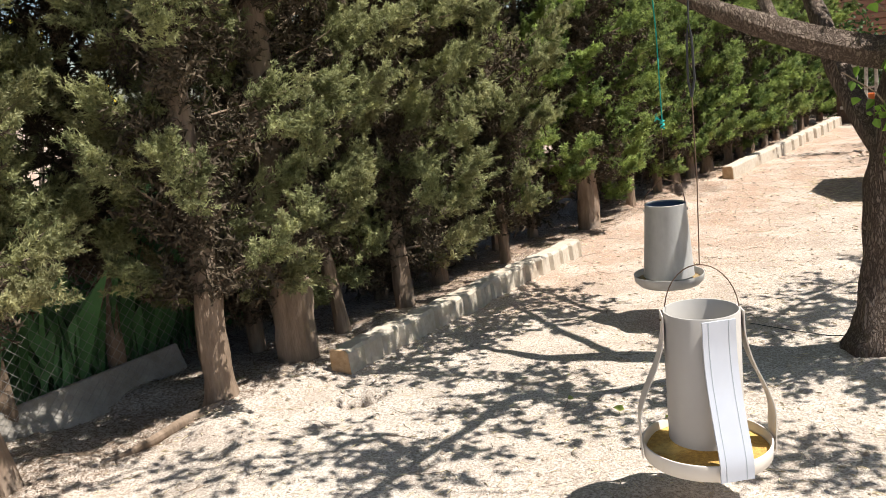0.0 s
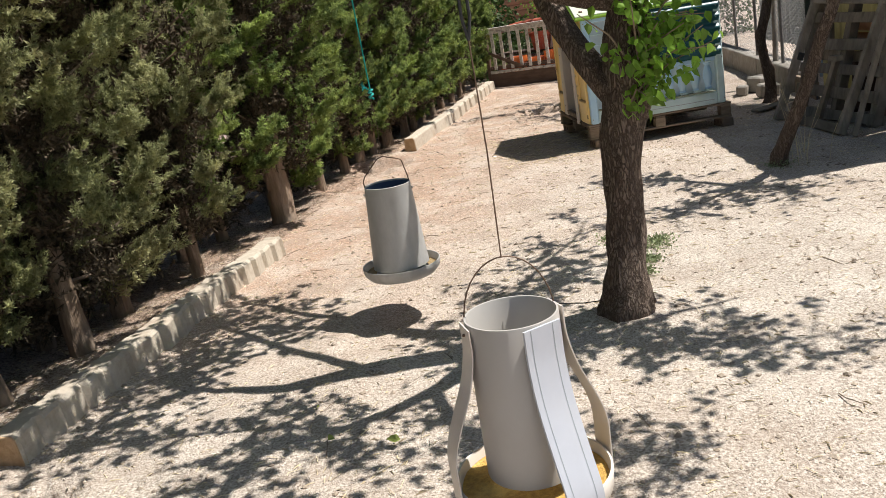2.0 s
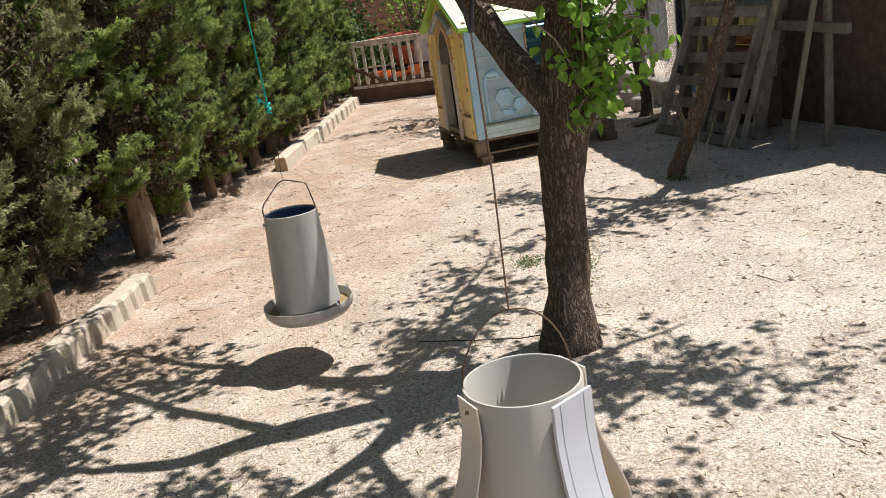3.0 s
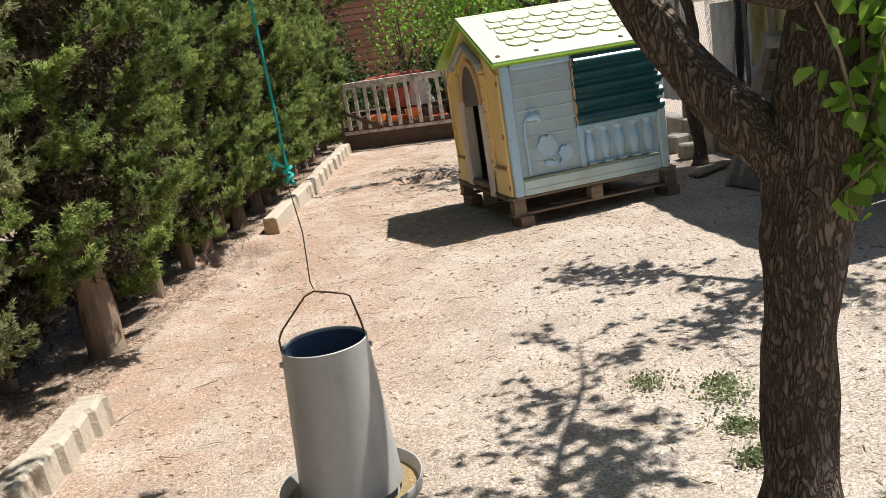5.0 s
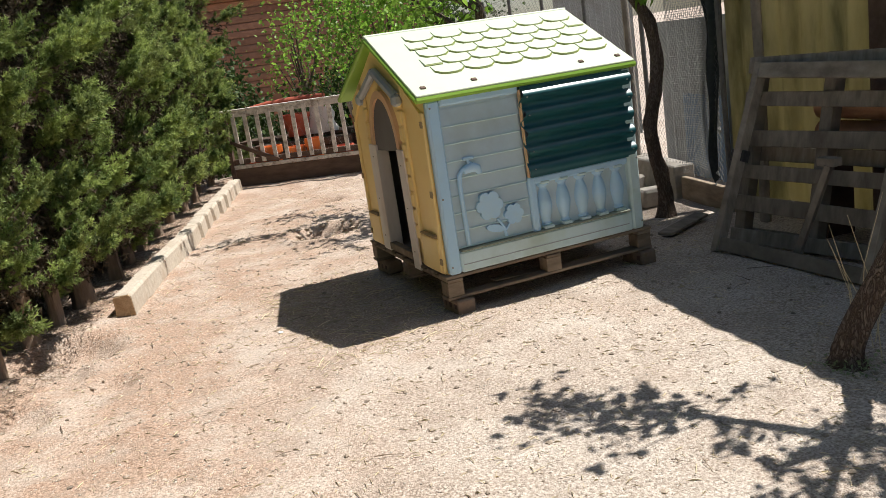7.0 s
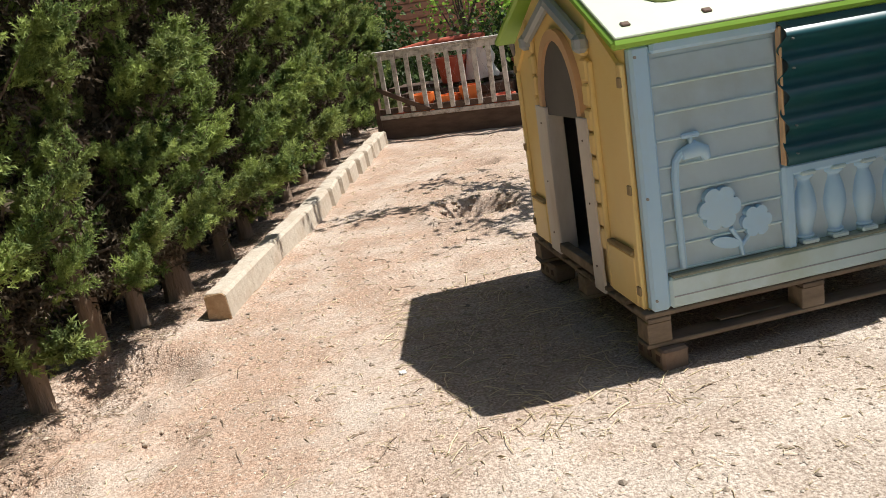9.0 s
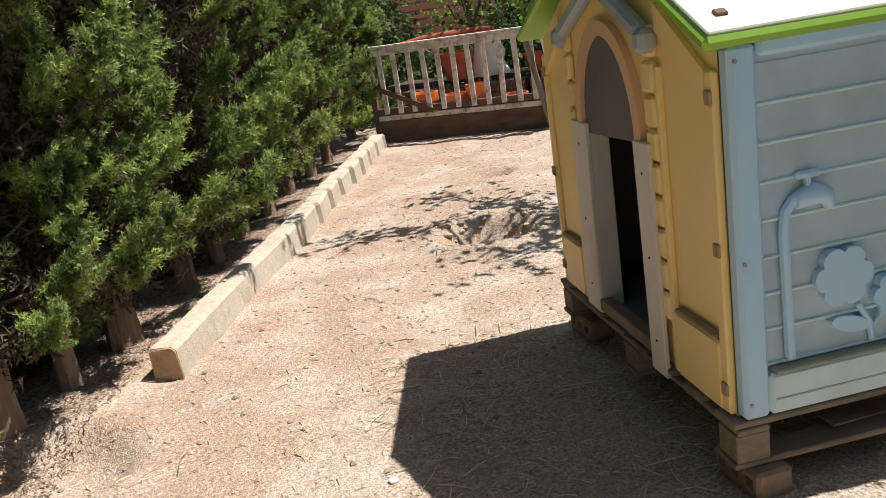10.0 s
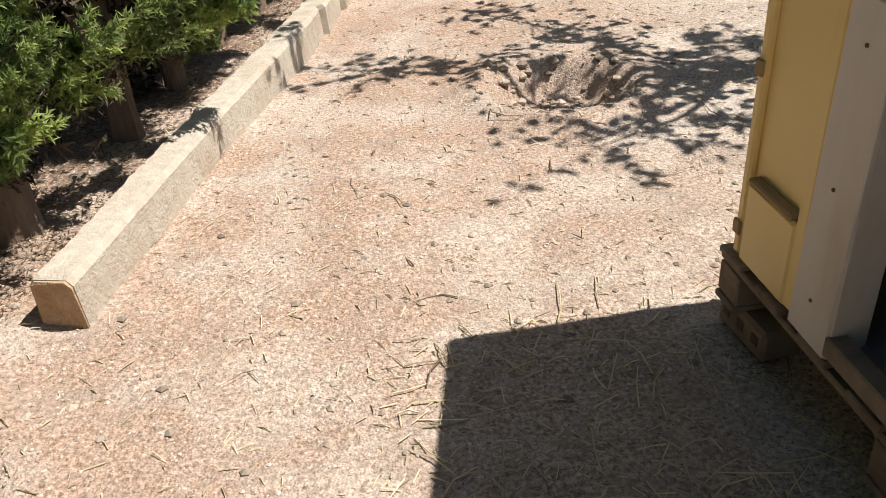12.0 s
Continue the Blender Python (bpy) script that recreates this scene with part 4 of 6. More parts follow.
def playhouse():
    t = thing("playhouse", "faded plastic playhouse with yellow gable, blue sides and green shingle roof", "playhouse", (HX0, HY0, HZ0))
    o = np.array([HX0, HY0, HZ0])

    def put(name, g, material, parent=t, label="", smooth=False):
        g.v = [np.asarray(v) - o for v in g.v]
        return part(name, g, material, parent, label, smooth)

    d0, d1, dz = 8.62, 9.075, 1.00
    # gable wall, in pieces round the door hole
    g = Geo()
    g.slab([(HX0, HY0, HZ0), (HX0, d0, HZ0), (HX0, d0, dz), (HX0, HY0, dz)], (0.05, 0, 0))
    g.slab([(HX0, d1, HZ0), (HX0, HY1, HZ0), (HX0, HY1, dz), (HX0, d1, dz)], (0.05, 0, 0))
    g.slab([(HX0, HY0, dz), (HX0, HY1, dz), (HX0, HY1, HZE), (HX0, HYM, HZR), (HX0, HY0, HZE)], (0.05, 0, 0))
    front = put("front_wall", g, M_YPLAST, label="yellow moulded gable wall")
    for y0, y1 in ((8.11, 8.46), (9.22, 9.52)):
        # raised rims leave a sunk panel between them
        lo, hi, rim = 0.47, 1.16, 0.045
        for a, b, c, d in ((y0, y0 + rim, HZ0 + 0.002, 1.24), (y1 - 0.03, y1, HZ0 + 0.002, 1.24)):
            put("rim", Geo().box((HX0 - 0.008, (a + b) / 2, (c + d) / 2), (0.022, b - a, d - c), b=0.006), M_YPLAST, front)
        put("rim", Geo().box((HX0 - 0.010, (y0 + y1) / 2, (HZ0 + lo) / 2), (0.026, y1 - y0 - 0.078, lo - HZ0), b=0.008), M_YPLAST, front)
        mid = (y0 + y1) / 2
        s = 1 if mid < HYM else -1
        ya, yb = (y0 + rim, y1 - 0.03) if s > 0 else (y1 - 0.03, y0 + rim)
        put("rim", Geo().slab([(HX0 - 0.018, ya, 1.16), (HX0 - 0.018, ya, 1.24), (HX0 - 0.018, yb, 1.42), (HX0 - 0.018, yb, 1.34)], (0.017, 0, 0)), M_YPLAST, front)
        put("ledge", Geo().box((HX0 - 0.014, mid, lo + 0.010), (0.034, y1 - y0 - 0.10, 0.016), b=0.005), M_GRIME, front, "grimy ledge of the sunk panel")
    for k in range(9):
        for y, w in ((8.49, 0.07), (9.195, 0.04)):
            z = 0.42 + 0.105 * k
            put("quoin", Geo().box((HX0 - 0.012, y, z + 0.05), (0.03, w, 0.094), b=0.012), M_YPLAST, front)
    # arch
    n, cy, r0, r1, top = 20, (d0 + d1) / 2, 0.235, 0.285, 0.375
    arc0 = [(cy + r0 * math.cos(a), 1.00 + (top - 0.05) * math.sin(a)) for a in np.linspace(0, math.pi, n)]
    arc1 = [(cy + r1 * math.cos(a), 1.00 + top * math.sin(a)) for a in np.linspace(0, math.pi, n)]
    g = Geo()
    vs = [(HX0 - x, y, z) for x in (0.028, 0.0) for arc in (arc0, arc1) for y, z in arc]
    fs = []
    for i in range(n - 1):
        fs += [(i, i + 1, n + i + 1, n + i), (2 * n + i, 3 * n + i, 3 * n + i + 1, 2 * n + i + 1), (i, 2 * n + i, 2 * n + i + 1, i + 1), (n + i, n + i + 1, 3 * n + i + 1, 3 * n + i)]
    fs += [(0, n, 3 * n, 2 * n), (n - 1, 3 * n - 1, 4 * n - 1, 2 * n - 1)]
    put("arch", g.add(vs, fs), M_PEACH, front, "peach-coloured arch trim", True)
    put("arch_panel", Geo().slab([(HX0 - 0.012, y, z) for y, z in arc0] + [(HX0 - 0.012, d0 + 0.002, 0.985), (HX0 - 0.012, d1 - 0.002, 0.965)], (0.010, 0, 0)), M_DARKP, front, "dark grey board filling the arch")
    # grey hood over the arch
    for s in (-1, 1):
        a, b = (HX0 - 0.03, HYM, 1.50), (HX0 - 0.03, HYM + s * 0.36, 1.335)
        put("hood", Geo().bar(a, b, 0.06, 0.05, (1, 0, 0), 0.016), M_GREYP, front, "grey moulded hood")
        put("hood_end", Geo().box((HX0 - 0.034, HYM + s * 0.375, 1.315), (0.06, 0.07, 0.075), b=0.018), M_GREYP, front, "grey moulded hood")
    # boards of the doorway
    put("jamb", Geo().box((HX0 + 0.018, 9.068, 0.625), (0.09, 0.022, 0.755), b=0.003), M_WWOOD, t, "scuffed white door board")
    put("jamb", Geo().box((HX0 - 0.022, 9.132, 0.625), (0.018, 0.150, 0.76), (1, 0, 0), 0.003), M_WWOOD, t, "scuffed white door board")
    put("jamb", Geo().box((HX0 - 0.030, 8.546, 0.605), (0.016, 0.112, 0.79), (-1, 0, 0), 0.003), M_WWOOD, t, "scuffed white door board")
    put("sill", Geo().box((HX0 - 0.01, 8.83, 0.285), (0.05, 0.47, 0.05), b=0.004), M_PALLET, t, "bare wooden door sill")
    for y, z in ((9.14, 0.35), (9.14, 0.62), (9.13, 0.92), (8.54, 0.33), (8.545, 0.62), (8.55, 0.9)):
        put("screw", Geo().tube([(HX0 - 0.041 if y < 9 else HX0 - 0.034, y, z), (HX0 - 0.020, y, z)], 0.0045, 8), M_DWOOD, t)
    for z in (0.33, 0.75, 1.17):
        for y, w in ((8.128, 1), (9.505, 1)):
            put("plug", Geo().box((HX0 - 0.022, y, z), (0.010, 0.032, 0.040), b=0.010), M_GRIME, t, "brown recessed plug")
    # inside: floor, back, far side, coloured dark to stand in for indoor shade
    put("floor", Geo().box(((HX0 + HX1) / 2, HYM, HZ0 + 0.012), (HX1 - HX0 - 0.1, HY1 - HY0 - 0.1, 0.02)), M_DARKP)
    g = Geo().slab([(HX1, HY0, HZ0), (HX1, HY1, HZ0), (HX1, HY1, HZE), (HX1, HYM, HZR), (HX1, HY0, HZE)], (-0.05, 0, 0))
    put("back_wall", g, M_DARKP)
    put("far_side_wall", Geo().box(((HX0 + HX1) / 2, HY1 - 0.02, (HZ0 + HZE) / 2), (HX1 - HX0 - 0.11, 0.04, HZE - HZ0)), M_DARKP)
    # near side wall
    side = put("side_wall", Geo().box(((HX0 + HX1) / 2, HY0 + 0.02, (HZ0 + HZE) / 2), (HX1 - HX0 - 0.11, 0.04, HZE - HZ0)), M_GPLAST, label="pale moulded side wall")
    yf = HY0 - 0.012
    for c, s, m in (((HX0 + 0.040, yf, 0.775), (0.080, 0.062, 1.05), M_BPLAST), ((HX1 - 0.04, yf, 0.775), (0.08, 0.062, 1.05), M_WPLAST), (((HX0 + HX1) / 2, yf, 0.315), (1.248, 0.060, 0.13), M_WPLAST),
                    ((2.945, yf, 1.285), (0.52, 0.056, 0.05), M_BPLAST), ((3.225, yf, 0.56), (0.052, 0.058, 0.36), M_BPLAST), ((3.58, yf, 0.715), (0.70, 0.054, 0.05), M_BPLAST)):
        put("frame_board", Geo().box(c, s, b=0.012), m, side)
    put("groove", Geo().box(((HX0 + HX1) / 2 - 0.01, yf - 0.029, 0.30), (1.2, 0.006, 0.006), b=0.001), M_GREYP, side)
    put("lower_ledge", Geo().box((3.30, yf - 0.012, 0.388), (1.22, 0.06, 0.016), b=0.006), M_ALGAE, side)
    for k in range(8):
        z = 0.40 + 0.105 * k
        w = min(0.105, 1.25 - z)
        g = Geo().slab([(2.682, HY0 - 0.020, z), (3.198, HY0 - 0.020, z), (3.198, HY0 - 0.006, z + w), (2.682, HY0 - 0.006, z + w)], (0, 0.012, 0))
        put("siding_board", g, M_GPLAST, side)
        put("lap", Geo().box((2.940, HY0 - 0.020, z + 0.003), (0.514, 0.012, 0.010), b=0.004), M_WPLAST, side)
    # balusters
    for k in range(5):
        x = 3.31 + 0.135 * k
        prof = [(0.030, 0.41), (0.038, 0.425), (0.030, 0.44), (0.044, 0.50), (0.050, 0.55), (0.040, 0.61), (0.026, 0.655), (0.040, 0.672), (0.040, 0.69)]
        put("baluster", Geo().lathe(smooth_prof(prof), (x, HY0 + 0.004, 0), 16), M_BPLAST, side, "", True)
        put("baluster_foot", Geo().box((x, HY0 - 0.022, 0.405), (0.075, 0.05, 0.022), b=0.008), M_WPLAST, side)
        put("baluster_head", Geo().box((x, HY0 - 0.022, 0.692), (0.062, 0.05, 0.018), b=0.008), M_WPLAST, side)
    # corrugated sheet over the window
    g, nw = Geo(), 90
    z0, z1, x0, x1 = 0.735, 1.295, 3.205, 3.985
    vs, fs = [], []
    for i in range(nw + 1):
        z = z1 + (z0 - z1) * i / nw
        y = HY0 - 0.060 + 0.021 * math.cos(2 * math.pi * 5.0 * i / nw)
        for x in (x0 + 0.012 * math.sin(i * 0.3), x1):
            for dy in (0, 0.003):
                vs.append((x, y + dy, z))
    for i in range(nw):
        a, b = 4 * i, 4 * i + 4
        fs += [(a, a + 2, b + 2, b), (a + 1, b + 1, b + 3, a + 3), (a, b, b + 1, a + 1), (a + 2, a + 3, b + 3, b + 2)]
    sheet = put("corrugated_sheet", g.add(vs, fs), M_GREENM, t, "dark green corrugated metal sheet screwed over the window", True)
    for x in (3.235, 3.95):
        for z in (0.79, 0.90, 1.12, 1.23):
            put("screw", Geo().tube([(x, HY0 - 0.092, z), (x, HY0 - 0.050, z)], 0.004, 8), M_GALV, sheet)
    put("window_edge", Geo().box((3.207, HY0 - 0.034, 1.01), (0.010, 0.03, 0.54), b=0.004), M_PEACH, t, "strip of orange plastic beside the metal sheet")
    # tap and flowers in relief
    yr = HY0 - 0.028
    put("pipe", Geo().tube([(2.752, yr, 0.41), (2.745, yr, 0.78), (2.752, yr, 0.84), (2.775, yr, 0.868), (2.80, yr, 0.874)], 0.015, 8), M_BPLAST, side, "", True)
    put("tap", Geo().tube([(2.78, yr, 0.862), (2.835, yr, 0.878), (2.875, yr, 0.862), (2.885, yr, 0.83)], [0.022, 0.034, 0.026, 0.016], 10), M_BPLAST, side, "", True)
    put("tap_handle", Geo().box((2.82, yr, 0.932), (0.075, 0.025, 0.020), b=0.008).box((2.82, yr, 0.908), (0.016, 0.02, 0.05)), M_BPLAST, side)
    for cx, cz, r in ((2.920, 0.622, 0.088), (3.075, 0.540, 0.064)):
        ring = []
        for a in np.linspace(0, 2 * math.pi, 49)[:-1]:
            q = r * (0.80 + 0.22 * abs(math.cos(3 * a)) ** 0.55)
            ring.append((cx + q * math.cos(a), yr - 0.012, cz + q * math.sin(a)))
        put("flower", Geo().slab(ring, (0, 0.03, 0)), M_BPLAST, side, "moulded flower in relief")
    put("stem", Geo().tube([(2.965, yr, 0.53), (3.000, yr, 0.47), (3.010, yr, 0.41)], 0.010, 8), M_BPLAST, side, "", True)
    put("stem", Geo().tube([(3.045, yr, 0.49), (3.010, yr, 0.45)], 0.008, 8), M_BPLAST, side, "", True)
    leaf = [(2.94 + 0.06 * math.cos(a) + 0.01 * math.sin(a), yr - 0.008, 0.475 + 0.022 * math.sin(a) - 0.018 * math.cos(a)) for a in np.linspace(0, 2 * math.pi, 17)[:-1]]
    put("leaf", Geo().slab(leaf, (0, 0.022, 0)), M_BPLAST, side)
    for z in (0.30, 0.72, 1.26):
        for x in (HX0 + 0.018, HX1 - 0.016):
            put("screw", Geo().tube([(x, yf - 0.036, z), (x, yf - 0.028, z)], 0.006, 10), M_GALV, side)
    # roof: two slabs with rounded green edges, raised scalloped shingles
    ov, rz = 0.068, HZR + 0.042
    ye, ze = HY0 - 0.065, HZE + 0.028
    ex0, ex1 = HX0 - ov, HX1 + 0.045
    roof = None
    for s in (1, -1):
        yy = ye if s > 0 else HY1 + 0.16
        dv = np.array([0, yy - HYM, ze - rz])
        ln = np.linalg.norm(dv)
        dn = dv / ln
        nrm = np.array([0, -s * abs(dn[2]), abs(dn[1])])
        axes = np.stack([np.array([1, 0, 0]), dn, nrm], axis=1)
        c = np.array([(ex0 + ex1) / 2, HYM, rz]) + dn * (ln / 2 - 0.0)
        slab = put("roof_slab" if s < 0 else "roof", Geo().box(c - nrm * 0.022, (ex1 - ex0, ln, 0.040), b=0.016, axes=axes), M_ROOFG, t, "bright green edged plastic roof")
        put("roof_face", Geo().box(c + nrm * 0.001, (ex1 - ex0 - 0.026, ln - 0.03, 0.012), b=0.005, axes=axes), M_ROOF, slab, "sun-bleached pale green roof face")
        if s > 0:
            cols, rows, x0r, w, dl = 6, 5, ex0 + 0.235, 0.205, 0.118
            for j in range(rows):
                for i in range(cols if j % 2 == 0 else cols + 1):
                    cx = x0r + w * i + (0 if j % 2 == 0 else -w / 2) + w / 2
                    u0 = 0.085 + dl * j
                    lo, hi = cx - w * 0.475, cx + w * 0.475
                    lo, hi = max(lo, x0r - 0.02), min(hi, x0r + w * cols + 0.02)
                    ring = [(lo, u0), (hi, u0), (hi, u0 + dl * 0.55), (hi - 0.035, u0 + dl * 0.86), (hi - 0.07, u0 + dl * 0.95), (lo + 0.07, u0 + dl * 0.95), (lo + 0.035, u0 + dl * 0.86), (lo, u0 + dl * 0.55)]
                    if hi - lo < 0.15:
                        ring = [(lo, u0), (hi, u0), (hi, u0 + dl * 0.8), (lo, u0 + dl * 0.8)]
                    pts = [np.array([x, HYM, rz]) + dn * u + nrm * (0.006 + 0.006 * (u - u0) / dl) for x, u in ring]
                    put("shingle", Geo().slab(pts, nrm * 0.006), M_ROOF, slab)
                    edge = [np.array([x, HYM, rz]) + dn * (u + 0.004) + nrm * 0.010 for x, u in ring[2:]]
                    put("shingle_gap", Geo().tube(edge, 0.0052, 4, False), M_RGAP, slab)
            for x in (ex0 + 0.09, ex0 + 0.42, ex1 - 0.36, ex1 - 0.09):
                put("screw", Geo().box(np.array([x, HYM, rz]) + dn * (ln - 0.10) + nrm * 0.010, (0.035, 0.028, 0.010), b=0.004, axes=axes), M_DWOOD, slab)
    put("ridge", Geo().tube([(ex0 + 0.01, HYM, rz - 0.006), (ex1 - 0.01, HYM, rz - 0.006)], 0.018, 10), M_ROOF, t, "", True)


def smooth_prof(prof, k=4):
    return [(q[0], q[1]) for q in smooth_line([(r, h, 0, 0) for r, h in prof], k)]


def pallet():
    """The wooden pallet under the playhouse, with its boards and blocks."""
    t = thing("pallet", "weathered wooden pallet carrying the playhouse on bricks", "pallet", (2.565, 8.06, 0.0))
    w, d = 1.50, 1.50
    for k in range(8):
        part("deck_board", Geo().box((w / 2, 0.06 + (d - 0.12) / 7 * k, 0.238), (w, 0.115, 0.020)), M_PALLET, t)
    for x in (0.06, w / 2, w - 0.06):
        part("stringer", Geo().box((x, d / 2, 0.2165), (0.10, d, 0.020)), M_PALLET, t)
        for y in (0.06, d / 2, d - 0.06):
            part("block", Geo().box((x, y, 0.160), (0.105, 0.105, 0.090)), M_PALLET, t)
    for y in (0.06, d / 2, d - 0.06):
        part("bottom_board", Geo().box((w / 2, y, 0.104), (w, 0.10, 0.020)), M_PALLET, t)
    part("splinter", Geo().box((0.62, 0.12, 0.118), (0.55, 0.07, 0.008), (4, 3, 6)), M_PALLET, t)
    for x in (0.08, w - 0.08):
        for y in (0.08, d - 0.10):
            b = thing("brick", "dirty perforated brick propping the pallet corner", "brick", (2.58 + x, 8.06 + y, 0.0), 4, "bricks under the pallet")
            part("body", Geo().box((0, 0, 0.044), (0.12, 0.22, 0.096), b=0.010), M_DBRICK, b)
            # thin dark blocks on the face imitate the shade inside the perforations
            for k in range(3):
                part("hole", Geo().box((-0.061, -0.07 + 0.07 * k, 0.05), (0.004, 0.030, 0.030), b=0.001), M_DWOOD, b)


playhouse()
pallet()


# ---------------------------------------------------------------- gate and yard end
def gate():
    a, b = Vector((2.62, 16.2, 0)), Vector((4.42, 15.08, 0))
    u = (b - a).normalized()
    ang = math.degrees(math.atan2(u.y, u.x))
    L = (b - a).length
    t = thing("picket_gate", "peeling white picket gate over a dark base board", "gate", a, ang)
    part("base_board", Geo().box((L / 2, 0, 0.12), (L, 0.04, 0.26)), M_DWOOD, t, "dark brown base board")
    part("white_rail", Geo().box((L / 2, -0.025, 0.285), (L, 0.03, 0.055)), M_PICK, t)
    part("bottom_rail", Geo().box((L / 2, 0.0, 0.36), (L, 0.045, 0.075)), M_DWOOD, t, "bare brown lower rail")
    part("top_rail", Geo().box((L / 2 + 0.1, 0.0, 1.055), (L + 0.3, 0.05, 0.085)), M_PICK, t)
    part("cap_rail", Geo().box((L / 2 + 0.1, 0.0, 1.112), (L + 0.34, 0.10, 0.024)), M_PICK, t)
    for k in range(11):
        x = 0.12 + (L - 0.30) / 10 * k
        part("picket", Geo().box((x, -0.03, 0.70), (0.062, 0.02, 0.74), (0, (k % 3 - 1) * 0.7, 0)), M_PICK, t)
    part("brace", Geo().bar((0.02, -0.06, 0.66), (0.72, -0.06, 0.33), 0.022, 0.06), M_DWOOD, t, "dark diagonal brace")
    part("post", Geo().box((-0.03, 0, 0.50), (0.07, 0.07, 1.06)), M_DWOOD, t)
    part("post", Geo().bar((L - 0.02, -0.10, 0.0), (L - 0.25, -0.06, 1.10), 0.06, 0.045), M_GWOOD, t)
    p = thing("leaning_post", "white painted board leaning beside the picket gate", "post", (4.45, 15.0, 0.0))
    part("board", Geo().bar((0.03, 0, -0.02), (-0.13, 0.05, 1.15), 0.10, 0.025), M_WWOOD, p)
    w = Geo()
    for k in range(int(L / 0.14)):
        for s in (-1, 1):
            x = 0.05 + 0.14 * k
            x2 = x + s * 0.35
            if 0 < x2 < L:
                w.tube([(x, -0.045, 0.36), (x2, -0.045, 1.02)], 0.0009, 3, False)
    tagged(part("wire_mesh", w, M_GALV, t), kind="stuff")


gate()


def pot(name, label, at, r, h, material, group=""):
    t = thing(name, label, "pot", at, group=group)
    part("bowl", Geo().lathe([(0, 0), (r * 0.72, 0), (r * 0.95, h * 0.8), (r * 1.08, h * 0.8), (r * 1.1, h), (r * 0.95, h), (r * 0.85, h * 0.85), (0, h * 0.85)], n=28), material, t, "", True)
    return t


def yard_end():
    table = thing("bench", "low dark bench holding pots behind the picket gate", "bench", (4.0, 16.9, 0), -32)
    part("top", Geo().box((0, 0, 0.52), (2.3, 0.5, 0.05)), M_DWOOD, table)
    for x in (-1.0, 1.0):
        for y in (-0.18, 0.18):
            part("leg", Geo().box((x, y, 0.25), (0.07, 0.07, 0.52)), M_DWOOD, table)
    # added dark crates stand in for the shade seen between the pickets
    for k in range(4):
        q = Vector((3.25, 16.95, 0)) + Vector((1, -0.62, 0)).normalized() * (0.1 + 0.56 * k)
        cr = thing("crate", "dark slatted wooden crate added as shade under the bench", "crate", q, -32, "crates under the bench")
        for z in (0.07, 0.19, 0.31, 0.43):
            part("slat", Geo().box((0, -0.2, z), (0.50, 0.018, 0.10)), M_DWOOD, cr)
        part("body", Geo().box((0, 0.02, 0.245), (0.48, 0.38, 0.47)), M_DWOOD, cr)
    u = Vector((1, -0.62, 0)).normalized()
    base = Vector((3.25, 16.75, 0))
    k = 0
    for s, r, h, z, m, lab in ((0.35, 0.15, 0.52, 0, M_ORANGE, "orange plastic plant pot"), (0.72, 0.14, 0.47, 0, M_ORANGE, "orange plastic plant pot"), (1.02, 0.13, 0.56, 0, M_ORANGE, "orange plastic plant pot"), (1.45, 0.14, 0.40, 0, M_REDP, "faded red plastic pot"),
                               (0.1, 0.17, 0.34, 0, M_REDP, "faded red plastic pot")):
        p = base + u * s + Vector((-0.38, -0.52, 0))
        pot("plant_pot", lab + " standing in front of the bench", (p.x, p.y, z), r, h, m, "pots behind the gate")
    for s, r, h, m in ((0.30, 0.22, 0.34, M_REDP), (1.62, 0.20, 0.34, M_ORANGE), (1.30, 0.13, 0.22, M_REDP)):
        p = base + u * s + Vector((0.25, 0.1, 0))
        pot("tub", "large reddish tub standing on the bench", (p.x, p.y, 0.545), r, h, m, "tubs on the bench")
    sk = thing("sack", "crumpled white plastic sack propped on the bench", "sack", (4.12, 16.55, 0.545), -30)
    vs, fs, n = [], [], 20
    for i in range(9):
        h = i / 8
        for j in range(n):
            a = 2 * math.pi * j / n
            r = (0.24 - 0.08 * h) * (1 + 0.22 * noise.noise(Vector((math.cos(a) * 2, math.sin(a) * 2, h * 4))))
            vs.append((r * math.cos(a), r * math.sin(a) * 0.6, 0.46 * h + 0.04 * noise.noise(Vector((a, h * 3, 1)))))
    fs = [(i * n + j, i * n + (j + 1) % n, (i + 1) * n + (j + 1) % n, (i + 1) * n + j) for i in range(8) for j in range(n)] + [tuple(range(n)), tuple(8 * n + j for j in range(n))]
    part("bag", Geo().add(vs, fs), M_WHITE, sk, "", True)
    lid = thing("tarp_roll", "faded red rolled sheet lying over the tubs", "sheet", (3.6, 17.0, 0.90), -30)
    part("roll", Geo().tube([(-0.7, 0, 0.10), (-0.2, 0.02, 0.16), (0.3, 0, 0.17), (0.75, -0.02, 0.19)], [0.05, 0.07, 0.075, 0.05], 12, True, 0.2), M_REDP, lid, "", True)


yard_end()


